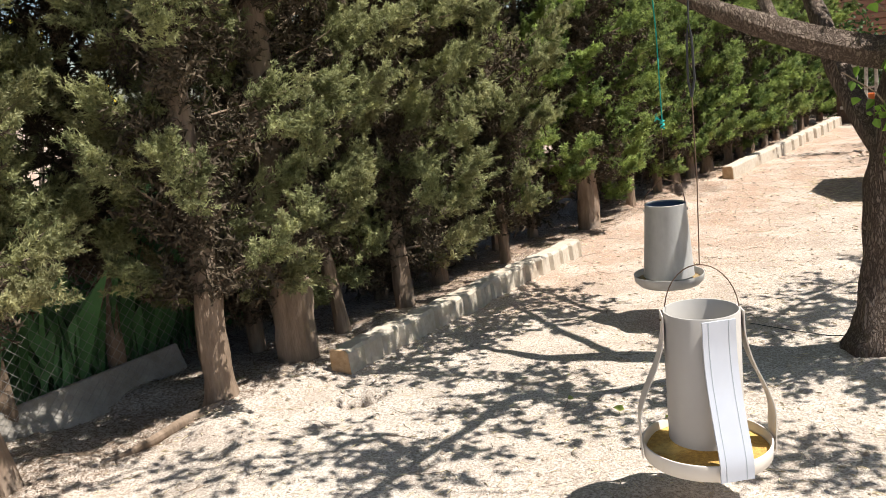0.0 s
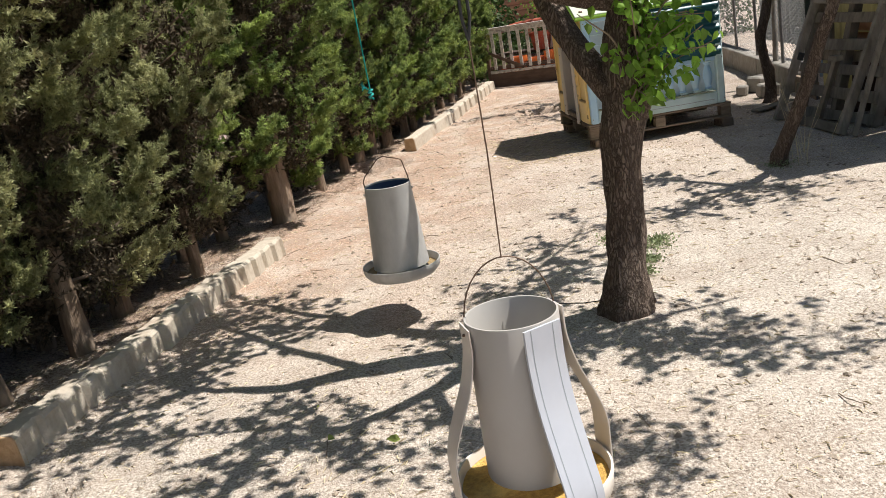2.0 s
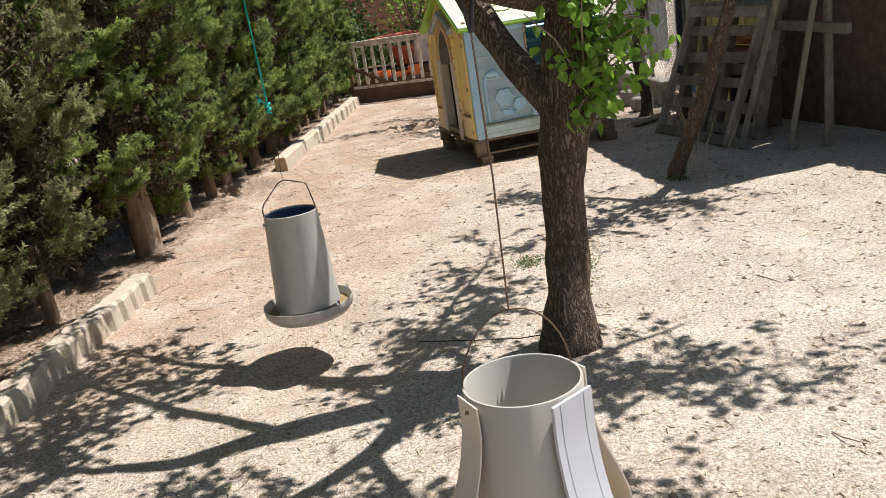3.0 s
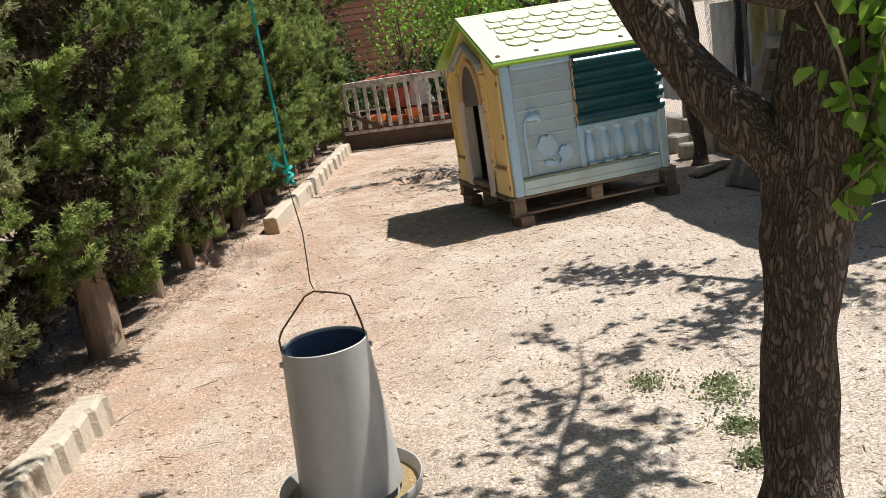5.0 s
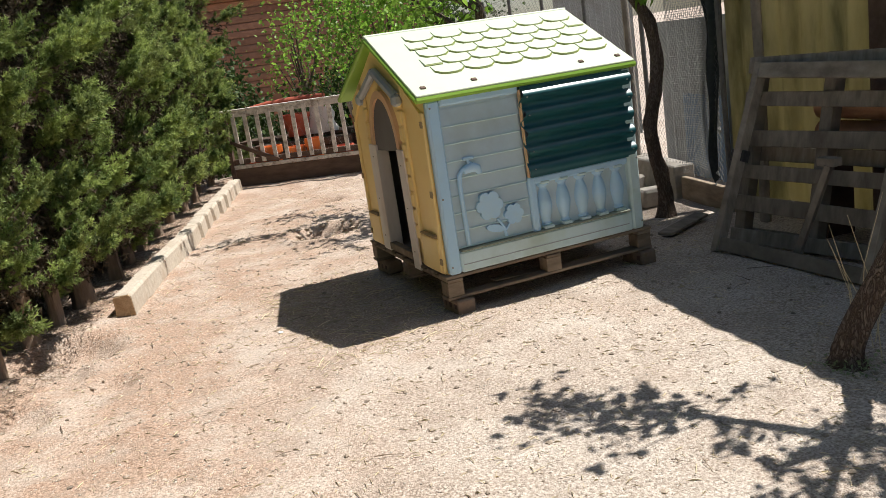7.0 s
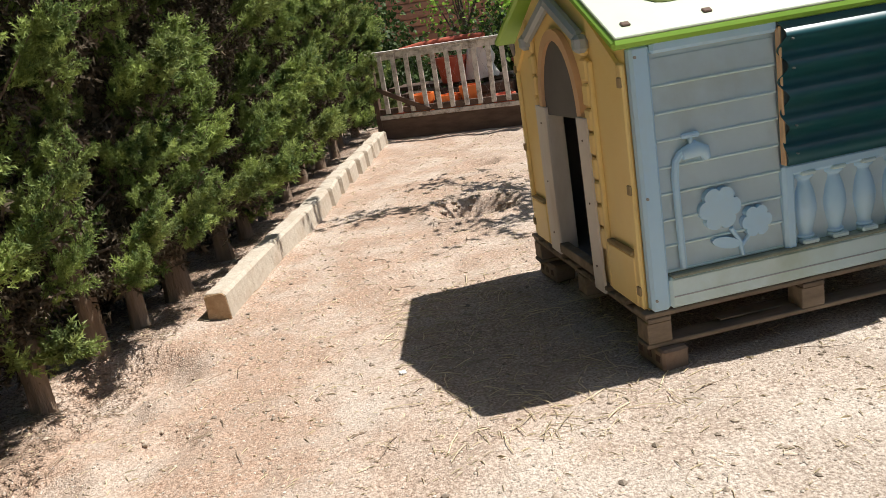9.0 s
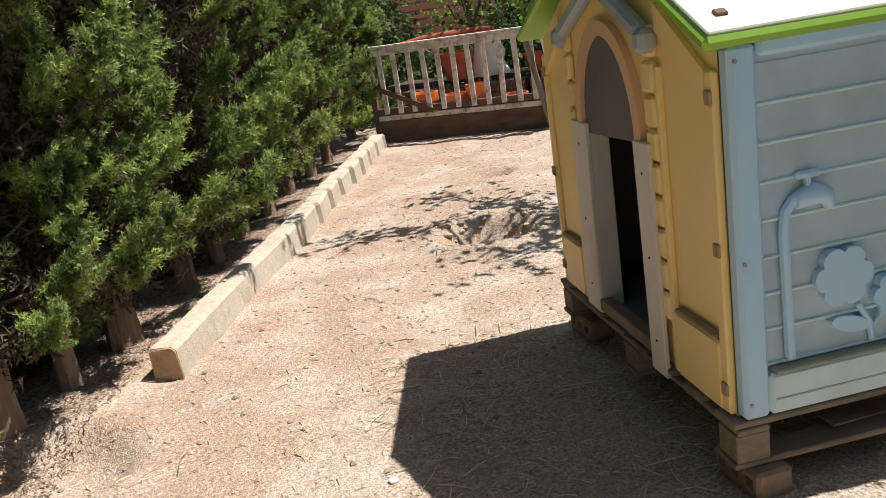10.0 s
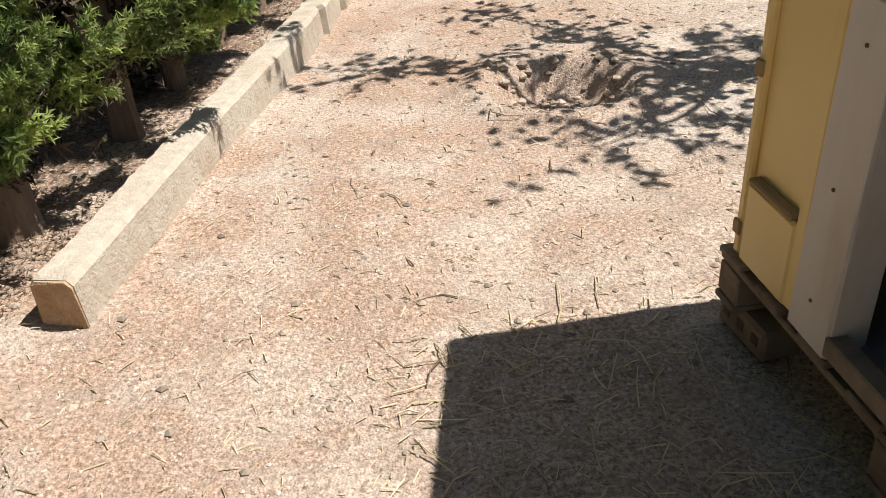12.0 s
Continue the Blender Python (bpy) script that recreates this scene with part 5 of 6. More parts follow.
def brick_house():
    """Far brick house behind the yard, with its courses."""
    t = thing("brick_house", "reddish brick outbuilding beyond the trees", "house", (3.0, 23.0, 0))
    part("wall", Geo().box((2.2, 2.0, 1.6), (7.4, 4.0, 3.4)), M_WALLF, t)
    for r in range(20):
        part("course", Geo().box((2.2, -0.012, 0.20 + 0.16 * r), (7.4, 0.03, 0.135), b=0.01), M_WALLF, t)
    g = Geo().slab([(-1.7, -0.35, 3.2), (6.1, -0.35, 3.2), (6.1, 2.0, 4.1), (-1.7, 2.0, 4.1)], (0, 0, 0.1))
    g.slab([(-1.7, 4.35, 3.2), (6.1, 4.35, 3.2), (6.1, 2.0, 4.1), (-1.7, 2.0, 4.1)], (0, 0, 0.1))
    part("roof", g, M_BRICK, t, "clay-coloured roof")


brick_house()


# ---------------------------------------------------------------- shrubs and small trees
def shrub(name, label, at, size, n, material, leaf, seed, trunk=0.0, blossom=None):
    rng = np.random.default_rng(seed)
    t = thing(name, label, "shrub" if not trunk else "tree", at)
    cs, ds, st = [], [], Geo()
    for k in range(14):
        a, up = rng.uniform(0, 2 * math.pi), rng.uniform(0.15, 1.0)
        tip = np.array([math.cos(a) * size[0] * (1.1 - 0.6 * up), math.sin(a) * size[1] * (1.1 - 0.6 * up), trunk + size[2] * up]) * rng.uniform(0.75, 1.05)
        st.tube([(0, 0, trunk * 0.8), tip * np.array([0.5, 0.5, 0.65]), tip], [0.03, 0.018, 0.006], 6, False)
        m = n // 14
        c = tip + rng.normal(size=(m, 3)) * np.array(size) * 0.24
        c[:, 2] = np.maximum(c[:, 2], 0.05)
        cs.append(c)
        ds.append(rng.normal(size=(m, 3)) + np.array([0, 0, -0.2]))
    if trunk:
        g = Geo()
        limb(g, [(0, 0, -0.05, 0.07), (0.02, 0.01, trunk * 0.5, 0.05), (0, 0, trunk, 0.045)], 10, 6, 0.2, seed)
        part("trunk", g, M_BARK2, t, smooth=True)
    tagged(part("boughwork", st, M_BARK2, t), kind="stuff")
    c, d = np.concatenate(cs), np.concatenate(ds)
    part("crown", leaf_mesh("crown", c, d, leaf, material, rng), None, t)
    if blossom:
        q = rng.choice(len(c), len(c) // 3, replace=False)
        part("blossom", leaf_mesh("blossom", c[q] + rng.normal(size=(len(q), 3)) * 0.05, d[q], leaf * 0.9, blossom, rng), None, t, "yellow blossom")


for k, (x, y, s, h) in enumerate(((2.7, 18.6, 0.8, 1.7), (4.0, 18.9, 0.9, 1.0), (5.4, 18.4, 0.9, 1.3), (1.2, 18.8, 0.9, 2.2), (6.6, 17.6, 0.8, 1.6), (7.9, 19.2, 1.0, 2.4))):
    shrub("shrub", "dense dark green shrub behind the picket gate", (x, y, 0), (s, s, h), 5200, M_BUSH, 0.08, 40 + k)
shrub("small_tree", "young leafy tree standing before the brick outbuilding", (4.9, 20.4, 0), (1.1, 1.0, 1.6), 900, M_LEAF, 0.075, 60, 1.3)
shrub("small_tree", "young leafy tree standing beside the picket gate", (5.5, 16.9, 0), (1.4, 1.2, 1.7), 4200, M_LEAF, 0.07, 61, 1.5)
for k, (x, y, h) in enumerate(((-5.2, 4.6, 2.3), (-5.6, 7.0, 2.5), (-4.8, 9.2, 2.2), (-6.2, 2.4, 2.0), (-4.4, 11.4, 2.4))):
    shrub("broom_shrub", "yellow-flowering broom beyond the hedge", (x, y, 0), (0.9, 0.9, h), 1500, M_BUSH, 0.06, 80 + k, 0.0, M_YEL)


def yard_tree():
    """The slim tree behind the playhouse, whose limbs shade the path."""
    t = thing("small_tree", "slim fruit tree behind the playhouse with sparse leafy limbs", "tree", (4.55, 11.3, 0))
    o = np.array([4.55, 11.3, 0])
    g = Geo()
    limb(g, [(0, 0, -0.05, 0.075), (-0.02, 0.02, 0.6, 0.055), (0.03, 0.0, 1.3, 0.05), (0.0, 0.05, 2.2, 0.04), (-0.1, 0.1, 3.0, 0.015)], 12, 8, 0.25, 4.0)
    part("trunk", g, M_BARK2, t, smooth=True)
    rng = np.random.default_rng(21)
    sticks, spots = Geo(), []
    for pts in ([(0.0, 0.0, 1.5, 0.03), (-0.3, 0.3, 1.9, 0.025), (-0.5, 0.9, 2.2, 0.015), (-0.8, 1.5, 2.4, 0.006)], [(0.0, 0.05, 1.9, 0.03), (-0.5, 0.2, 2.2, 0.02), (-1.1, 0.5, 2.5, 0.012), (-1.7, 0.8, 2.6, 0.005)],
                [(0.0, 0.05, 2.1, 0.025), (-0.2, -0.3, 2.4, 0.015), (-0.5, -0.5, 2.7, 0.006)], [(-0.05, 0.08, 2.5, 0.02), (0.4, 0.3, 2.8, 0.01), (0.8, 0.4, 3.0, 0.005)]):
        g = Geo()
        limb(g, pts, 7, 5, 0.2, 1.0)
        part("limb", g, M_BARK2, t, smooth=True)
        for q in smooth_line(pts, 3)[2:]:
            spots.append((q[0], q[1], q[2], 5, 0.1))
    c, d = twigs_and_leaves(rng, spots, 0.42, 12, sticks)
    part("crown", leaf_mesh("crown", c, d, 0.07, M_LEAF, rng), None, t)
    tagged(part("twigwork", sticks, M_BARK2, t), kind="stuff")


yard_tree()


# ---------------------------------------------------------------- shaded corner with fence, pallets and sheets
def wire_fence():
    """Diamond wire on posts above a low block wall."""
    a, b = Vector((5.30, 8.7, 0)), Vector((6.9, 17.0, 0))
    u = (b - a).normalized()
    ang, L = math.degrees(math.atan2(u.y, u.x)), (b - a).length
    w = thing("low_wall", "low grey concrete wall under the wire fence", "wall", a, ang, kind="structure")
    for k in range(int(L / 0.8)):
        x = 1.2 + 0.8 * k
        if x < L:
            part("wall_block", Geo().box((x, 0.03 * ((k * 7) % 3 - 1) * 0.3, 0.13), (0.79, 0.20, 0.32), b=0.012), M_CONC2, w)
    part("wall_board", Geo().box((0.55, 0, 0.09), (1.1, 0.05, 0.20), b=0.005), M_PALLET, w)
    t = thing("wire_fence", "sagging diamond wire fence on thin metal posts", "fence", a, ang)
    for k in range(7):
        part("post", Geo().tube([(0.02 + 1.35 * k, 0, -0.05), (0.02 + 1.35 * k, 0.02, 2.1)], 0.022, 8), M_FWIRE, t, "", True)
    g = Geo()
    step = 0.06
    for k in range(-26, int(L / step)):
        for s in (0, 1):
            x0 = k * step
            x1 = x0 + 1.85
            z0, z1 = 0.22, 2.07
            if x0 < 0:
                z0, x0 = z0 + (0 - x0), 0
            if x1 > L:
                z1, x1 = z1 - (x1 - L), L
            if z1 - z0 > 0.05:
                p, q = (x0, z0), (x1, z1)
                if s:
                    p, q = (x0, 2.29 - z0), (x1, 2.29 - z1)
                g.tube([(p[0], 0, p[1]), (q[0], 0, q[1])], 0.0015, 3, False)
    tagged(part("wire_mesh", g, M_FWIRE, t), kind="stuff")


wire_fence()


def corrugated(name, label, p, q, z0, z1, waves, amp, material, lean=0.0):
    """An upright ribbed sheet from p to q on the ground."""
    p, q = Vector((*p, 0)), Vector((*q, 0))
    u = (q - p).normalized()
    nrm = Vector((u.y, -u.x, 0))
    n = waves * 8
    vs, fs = [], []
    for i in range(n + 1):
        c = p.lerp(q, i / n) + nrm * amp * math.cos(2 * math.pi * waves * i / n)
        for z in (z0, z1):
            for d in (0, 0.004):
                v = c + nrm * (d - lean * (z - z0))
                vs.append((v.x, v.y, z))
    for i in range(n):
        a, b = 4 * i, 4 * i + 4
        fs += [(a, b, b + 2, a + 2), (a + 1, a + 3, b + 3, b + 1), (a, a + 1, b + 1, b), (a + 2, b + 2, b + 3, a + 3)]
    return tagged(part(name, Geo().add(vs, fs), material, smooth=True), label, "sheet", kind="structure")


corrugated("wall_sheet", "mossy yellow ribbed sheet forming the shed wall", (5.46, 8.82), (5.62, 7.62), 0.0, 2.2, 7, 0.022, M_YWALL)
corrugated("wall_sheet", "weathered blue ribbed sheet on the shed wall", (5.62, 7.60), (5.75, 6.6), 0.95, 2.2, 6, 0.022, M_BLUE)
corrugated("wall_sheet", "grey ribbed metal sheet closing the shed", (5.77, 6.58), (5.9, 3.6), 0.55, 2.3, 16, 0.022, M_GSHEET)
corrugated("wall_sheet", "grey ribbed metal sheet behind the wire fence", (6.95, 12.2), (7.3, 14.6), 0.2, 2.2, 12, 0.025, M_GSHEET)
corrugated("wall_sheet", "grey ribbed metal sheet stacked behind the netting", (6.25, 9.0), (6.55, 11.2), 0.0, 1.5, 12, 0.025, M_GSHEET)
corrugated("wall_sheet", "blue ribbed sheet leaning behind the netting", (6.05, 9.6), (6.2, 10.4), 0.0, 0.8, 5, 0.025, M_BLUE)


def shed_frame():
    """Poles, and an unseen slanted sheet roof added to keep this corner in the shade."""
    t = thing("lean_to", "rickety lean-to of old poles with an added shading roof", "shed", (5.0, 6.0, 0))
    for x, y, h in ((0.25, 2.3, 2.5), (0.05, 0.1, 2.45), (0.66, 0.1, 2.56), (0.68, 2.55, 2.56), (0.62, 4.4, 2.5)):
        g = Geo()
        limb(g, [(x, y, -0.05, 0.04), (x + 0.02, y, h * 0.5, 0.035), (x, y + 0.01, h, 0.035)], 8, 6, 0.2, x * 7 + y)
        part("pole", g, M_GWOOD, t, smooth=True)
    part("beam", Geo().bar((0.0, -0.3, 2.46), (0.7, 4.8, 2.46), 0.07, 0.07), M_GWOOD, t)
    part("rail", Geo().bar((0.02, -0.2, 0.95), (0.12, 1.0, 0.98), 0.05, 0.08), M_GWOOD, t)
    # assumed roof, sized to cast the corner's shade and let sun behind the wall
    vs, n = [], 120
    for i in range(n + 1):
        y = -0.4 + 5.3 * i / n
        z = 0.02 * math.cos(2 * math.pi * 20 * i / n)
        vs += [(-0.25 + 0.12 * y, y, 2.50 + z), (0.98, y, 2.60 + z)]
    part("roof_sheet", Geo().add(vs, [(2 * i, 2 * i + 1, 2 * i + 3, 2 * i + 2) for i in range(n)]), M_GSHEET, t, "ribbed roof sheet added to shade the corner", True)
    part("back_board", Geo().slab([(0.75, -4.5, 0.0), (0.56, 1.62, 0.0), (0.56, 1.62, 1.5), (0.75, -4.5, 1.5)], (0.03, 0, 0)), M_DWOOD, t, "dark boarding")


shed_frame()


def leaning_pallet(at, turn, tilt, label):
    t = new("leaning_pallet")
    t.empty_display_size = 0.1
    t.matrix_world = pose(*at, 0, 0, turn) @ pose(0, 0, 0, tilt, 0, 0)
    tagged(t, label, "pallet", "old pallets leaning on the shed")
    for x in (0.04, 0.62, 1.2):
        part("stringer", Geo().box((x, 0.045, 0.63), (0.085, 0.09, 1.26)), M_GWOOD, t)
    for k, z in enumerate((0.06, 0.27, 0.49, 0.72, 0.97, 1.2)):
        part("slat", Geo().box((0.62, -0.012, z), (1.26, 0.022, 0.095 + 0.012 * (k % 2)), (0, (k * 5 % 3 - 1) * 0.7, 0)), M_GWOOD, t)
    for k, z in enumerate((0.06, 0.62, 1.2)):
        part("slat", Geo().box((0.62, 0.102, z), (1.26, 0.022, 0.10)), M_GWOOD, t)


def leaning_timber_frame():
    """A timber frame of two heavy stiles with a top and a bottom rail, leaning before the pallet."""
    t = thing("leaning_timber_frame", "heavy grey timber frame leaning over an old pallet", "trestle", (4.47, 7.92, 0.0))
    part("stile", Geo().bar((0, 0, 0.0), (0.50, 0.03, 1.18), 0.055, 0.075, (1, 0, 0)), M_GWOOD, t)
    part("stile", Geo().bar((0.03, -1.18, 0.0), (0.52, -1.12, 1.14), 0.055, 0.075, (1, 0, 0)), M_GWOOD, t)
    part("top_rail", Geo().bar((0.46, 0.05, 1.14), (0.49, -1.18, 1.11), 0.10, 0.030, (1, 0, -0.4)), M_GWOOD, t, "split pale top rail")
    part("bottom_rail", Geo().bar((0.02, 0.02, 0.055), (0.03, -1.20, 0.05), 0.09, 0.030, (1, 0, -0.4)), M_GWOOD, t)
    part("strap", Geo().box((0.27, 0.03, 0.60), (0.06, 0.12, 0.075), (0, 22, 0)), M_CORD, t, "black rubber strap")


leaning_pallet((4.70, 8.03, 0.0), -84, -14, "grey weathered pallet leaning against the shed wall")
leaning_timber_frame()


def props():
    for k, (p, q) in enumerate((((4.55, 6.60, 0.0), (4.95, 6.45, 1.5)), ((4.62, 7.38, 0.0), (4.72, 7.18, 0.60)), ((4.75, 6.2, 0.0), (5.02, 6.05, 1.7)))):
        t = thing("prop_plank", "rough grey plank leaning on the pallets", "plank", p, group="leaning planks")
        part("plank", Geo().bar((0, 0, 0), Vector(q) - Vector(p), 0.075, 0.04), M_GWOOD, t)
    t = thing("plank_cap", "short block of wood nailed on a plank", "block", (4.72, 7.18, 0.60))
    part("block", Geo().box((0, 0, 0.02), (0.07, 0.13, 0.05)), M_GWOOD, t)
    for k, z in enumerate((0.69, 0.86)):
        t = thing("clay_pipe", "brown clay pipe stored behind the pallet", "pipe", (5.24, 7.08, z), 92, "clay pipes on the rack")
        part("barrel", Geo().tube([(0, 0, 0), (0.62, 0, 0)], [0.082, 0.078], 24), M_BRICK, t, "", True)
        part("collar", Geo().tube([(-0.07, 0, 0), (0.03, 0, 0)], 0.09, 24), M_DWOOD, t, "dark socket end", True)
    t = thing("pipe_rack", "dark trestle carrying clay pipes", "trestle", (5.24, 7.4, 0.0))
    for y in (-0.22, 0.22):
        part("leg", Geo().box((0, y, 0.29), (0.24, 0.06, 0.60)), M_DWOOD, t)
    # shade cloth hanging on the fence
    t = thing("shade_cloth", "torn dark shade cloth hanging from the fence", "cloth", (5.34, 8.62, 0.0), 86)
    nx, nz, vs = 14, 30, []
    for i in range(nz + 1):
        for j in range(nx + 1):
            h, q = i / nz, j / nx
            x = 0.0 + 0.26 * (1 - h) ** 1.1 + (0.04 + 0.29 * h ** 0.6) * q + 0.02 * math.sin(h * 9) + 0.03 * q * math.sin(h * 17)
            vs.append((x, 0.05 * math.sin(q * 11 + h * 2) * (0.4 + h * 0.6) + 0.03, 0.32 + 1.85 * h - 0.16 * q * (1 - h)))
    fs = [(i * (nx + 1) + j, i * (nx + 1) + j + 1, (i + 1) * (nx + 1) + j + 1, (i + 1) * (nx + 1) + j) for i in range(nz) for j in range(nx)]
    part("cloth", Geo().add(vs, fs), M_FABR, t, "", True)
    # slack fine netting beside it, torn along the lower edge
    t = thing("netting", "slack grey plastic netting tied along the fence", "net", (5.40, 8.86, 0.0), 86)
    g, r = Geo(), np.random.default_rng(55)

    def slack(u, z):
        return (u, 0.04 * math.sin(u * 9 + z * 1.5) + 0.02, z)

    for k in range(34):
        u = 0.62 * k / 33
        z0 = 0.24 + 0.10 * noise.noise(Vector((u * 8, 0, 1)))
        g.tube([slack(u + 0.01 * math.sin(z * 5), z) for z in np.linspace(z0, 2.1, 9)], 0.0022, 3, False)
    for k in range(96):
        z = 0.30 + 1.8 * k / 95
        u0 = 0.02 + 0.12 * max(0.0, noise.noise(Vector((z * 4, 2, 0))))
        g.tube([slack(u, z) for u in np.linspace(u0, 0.62, 8)], 0.0022, 3, False)
    part("net", g, M_NET, t)
    t = thing("torn_sheet", "grey torn plastic sheet hanging behind the netting", "sheet", (5.47, 8.98, 0.0), 86)
    vs = []
    for i in range(25):
        for j in range(9):
            h, q = i / 24, j / 8
            vs.append((0.16 * q * (0.5 + 0.8 * h) + 0.05 * math.sin(h * 7), 0.03 * math.sin(q * 8 + h * 5), 0.65 + 1.5 * h - 0.1 * q))
    fs = [(i * 9 + j, i * 9 + j + 1, (i + 1) * 9 + j + 1, (i + 1) * 9 + j) for i in range(24) for j in range(8)]
    part("film", Geo().add(vs, fs), M_NET, t, "", True)
    # flat rubble and board by the fence
    t = thing("ground_board", "pale flat board lying on the soil", "board", (4.75, 8.62, 0.02), 20)
    part("board", Geo().box((0, 0, 0.012), (0.52, 0.12, 0.022), (2, -3, 0)), M_GWOOD, t)
    for k, (x, y, s) in enumerate(((5.1, 9.5, 0.16), (5.22, 10.0, 0.2), (4.95, 9.9, 0.13))):
        t = thing("rubble_block", "grey block of broken concrete by the fence", "block", (x, y, 0), 30 * k, "rubble by the fence")
        part("block", Geo().box((0, 0, s * 0.45), (s * 1.5, s, s), (4, 3, 0), 0.02), M_CONC2, t)


props()


def vine():
    t = thing("vine", "twisted dark vine trunk climbing beside the wire fence", "vine", (4.92, 9.08, 0))
    g = Geo()
    limb(g, [(0, 0, -0.05, 0.09), (0.02, 0.0, 0.2, 0.06), (-0.03, 0.02, 0.55, 0.055), (-0.06, 0.0, 0.75, 0.055), (0.03, 0.0, 1.1, 0.05), (0.06, 0.02, 1.35, 0.05), (0.0, 0.03, 1.6, 0.048), (-0.15, 0.1, 1.85, 0.04), (-0.4, 0.2, 2.1, 0.02)], 12, 8, 0.35, 3.0)
    part("trunk", g, M_BARK2, t, smooth=True)
    g = Geo()
    limb(g, [(0.02, 0.05, -0.05, 0.04), (0.07, 0.03, 0.3, 0.03), (-0.02, 0.04, 0.6, 0.025), (-0.05, 0.03, 0.75, 0.02)], 8, 8, 0.3, 9.0)
    part("stem", g, M_BARK2, t, smooth=True)
    rng = np.random.default_rng(33)
    st = Geo()
    c, d = twigs_and_leaves(rng, [(-0.15, 0.1, 1.85, 6, 0.2), (-0.3, 0.15, 2.05, 7, 0.2), (-0.45, 0.2, 2.15, 7, 0.1)], 0.3, 9, st)
    part("crown", leaf_mesh("crown", c, d, 0.09, M_LEAF, rng), None, t)
    tagged(part("twigwork", st, M_BARK2, t), kind="stuff")


vine()


def leaning_tree():
    t = thing("leaning_tree", "slanting pale-barked trunk rising among dry stalks", "tree", (3.66, 6.08, 0))
    g = Geo()
    limb(g, [(-0.03, 0, -0.05, 0.10), (0.0, 0.0, 0.1, 0.065), (0.11, -0.13, 0.5, 0.05), (0.24, -0.26, 1.0, 0.047), (0.40, -0.38, 1.6, 0.045), (0.55, -0.42, 2.3, 0.035), (0.65, -0.4, 3.0, 0.015)], 14, 8, 0.28, 6.0)
    part("trunk", g, M_BARK2, t, smooth=True)
    rng = np.random.default_rng(44)
    st, spots = Geo(), []
    for pts in ([(0.44, -0.39, 1.8, 0.03), (0.35, -0.6, 2.2, 0.02), (0.1, -0.9, 2.5, 0.006)], [(0.49, -0.40, 2.0, 0.03), (0.35, 0.15, 2.4, 0.02), (0.1, 0.6, 2.7, 0.006)], [(0.55, -0.42, 2.3, 0.03), (1.0, -0.5, 2.7, 0.02), (1.3, -0.9, 3.0, 0.006)]):
        g = Geo()
        limb(g, pts, 7, 5, 0.2, 1.0)
        part("limb", g, M_BARK2, t, smooth=True)
        spots += [(q[0], q[1], q[2], 6, 0.2) for q in smooth_line(pts, 4)[3:]]
    c, d = twigs_and_leaves(rng, spots, 0.4, 12, st)
    part("crown", leaf_mesh("crown", c, d, 0.065, M_LEAF, rng), None, t)
    tagged(part("twigwork", st, M_BARK2, t), kind="stuff")


leaning_tree()


# ---------------------------------------------------------------- left margin: low wall, grass
def left_margin():
    a, b = Vector((-3.06, 1.0, 0)), Vector((-2.54, 3.06, 0))
    u = (b - a).normalized()
    ang, L = math.degrees(math.atan2(u.y, u.x)), (b - a).length
    w = thing("edging_slab", "grey concrete edging slab behind the trees", "slab", a, ang, kind="structure")
    part("slab", Geo().box((L / 2, 0, 0.03), (L, 0.07, 0.28), (-24, 0, 0), 0.012), M_CONC2, w)
    f = thing("wire_fence", "loose diamond wire netting in front of the slab", "fence", a + Vector((0.12, -0.03, 0)), ang)
    g = Geo()
    for k in range(-14, int(L / 0.07)):
        for s in (0, 1):
            x0, x1, z0, z1 = k * 0.07, k * 0.07 + 0.85, 0.0, 0.85
            if x0 < 0:
                z0, x0 = -x0, 0
            if x1 > L:
                z1, x1 = z1 - (x1 - L), L
            if z1 - z0 > 0.04:
                p, q = ((x0, z0), (x1, z1)) if not s else ((x0, 0.85 - z0), (x1, 0.85 - z1))
                g.tube([(p[0], 0, p[1]), (q[0], 0, q[1])], 0.0013, 3, False)
    tagged(part("wire_mesh", g, M_GALV, f), kind="stuff")
    rng = np.random.default_rng(71)
    n = 26000
    x, y = rng.uniform(-5.6, -2.75, n), rng.uniform(-0.5, 12.0, n)
    keep = x < -3.05 + 0.25 * (y - 1.0) - 0.12
    x, y = x[keep], y[keep]
    h = rng.uniform(0.35, 1.05, len(x))
    a = rng.uniform(0, 2 * math.pi, len(x))
    d = np.stack([np.cos(a), np.sin(a), 0 * a], 1)
    s = np.stack([-np.sin(a), np.cos(a), 0 * a], 1) * rng.uniform(0.004, 0.009, (len(x), 1))
    p0 = np.stack([x, y, 0 * x - 0.02], 1)
    up = np.array([0, 0, 1.0])
    p1 = p0 + up * (h * 0.6)[:, None] + d * (h * 0.10)[:, None]
    p2 = p0 + up * h[:, None] + d * (h * rng.uniform(0.15, 0.5, len(x)))[:, None]
    verts = np.stack([p0 - s, p0 + s, p1 + s * 0.8, p2, p1 - s * 0.8], 1)
    tagged(new("tall_grass", soup("tall_grass", verts, 5, [(0, 1, 2, 3, 4)], M_GRASS)), "tall lush green grass beyond the hedge", "grass", kind="stuff")


left_margin()


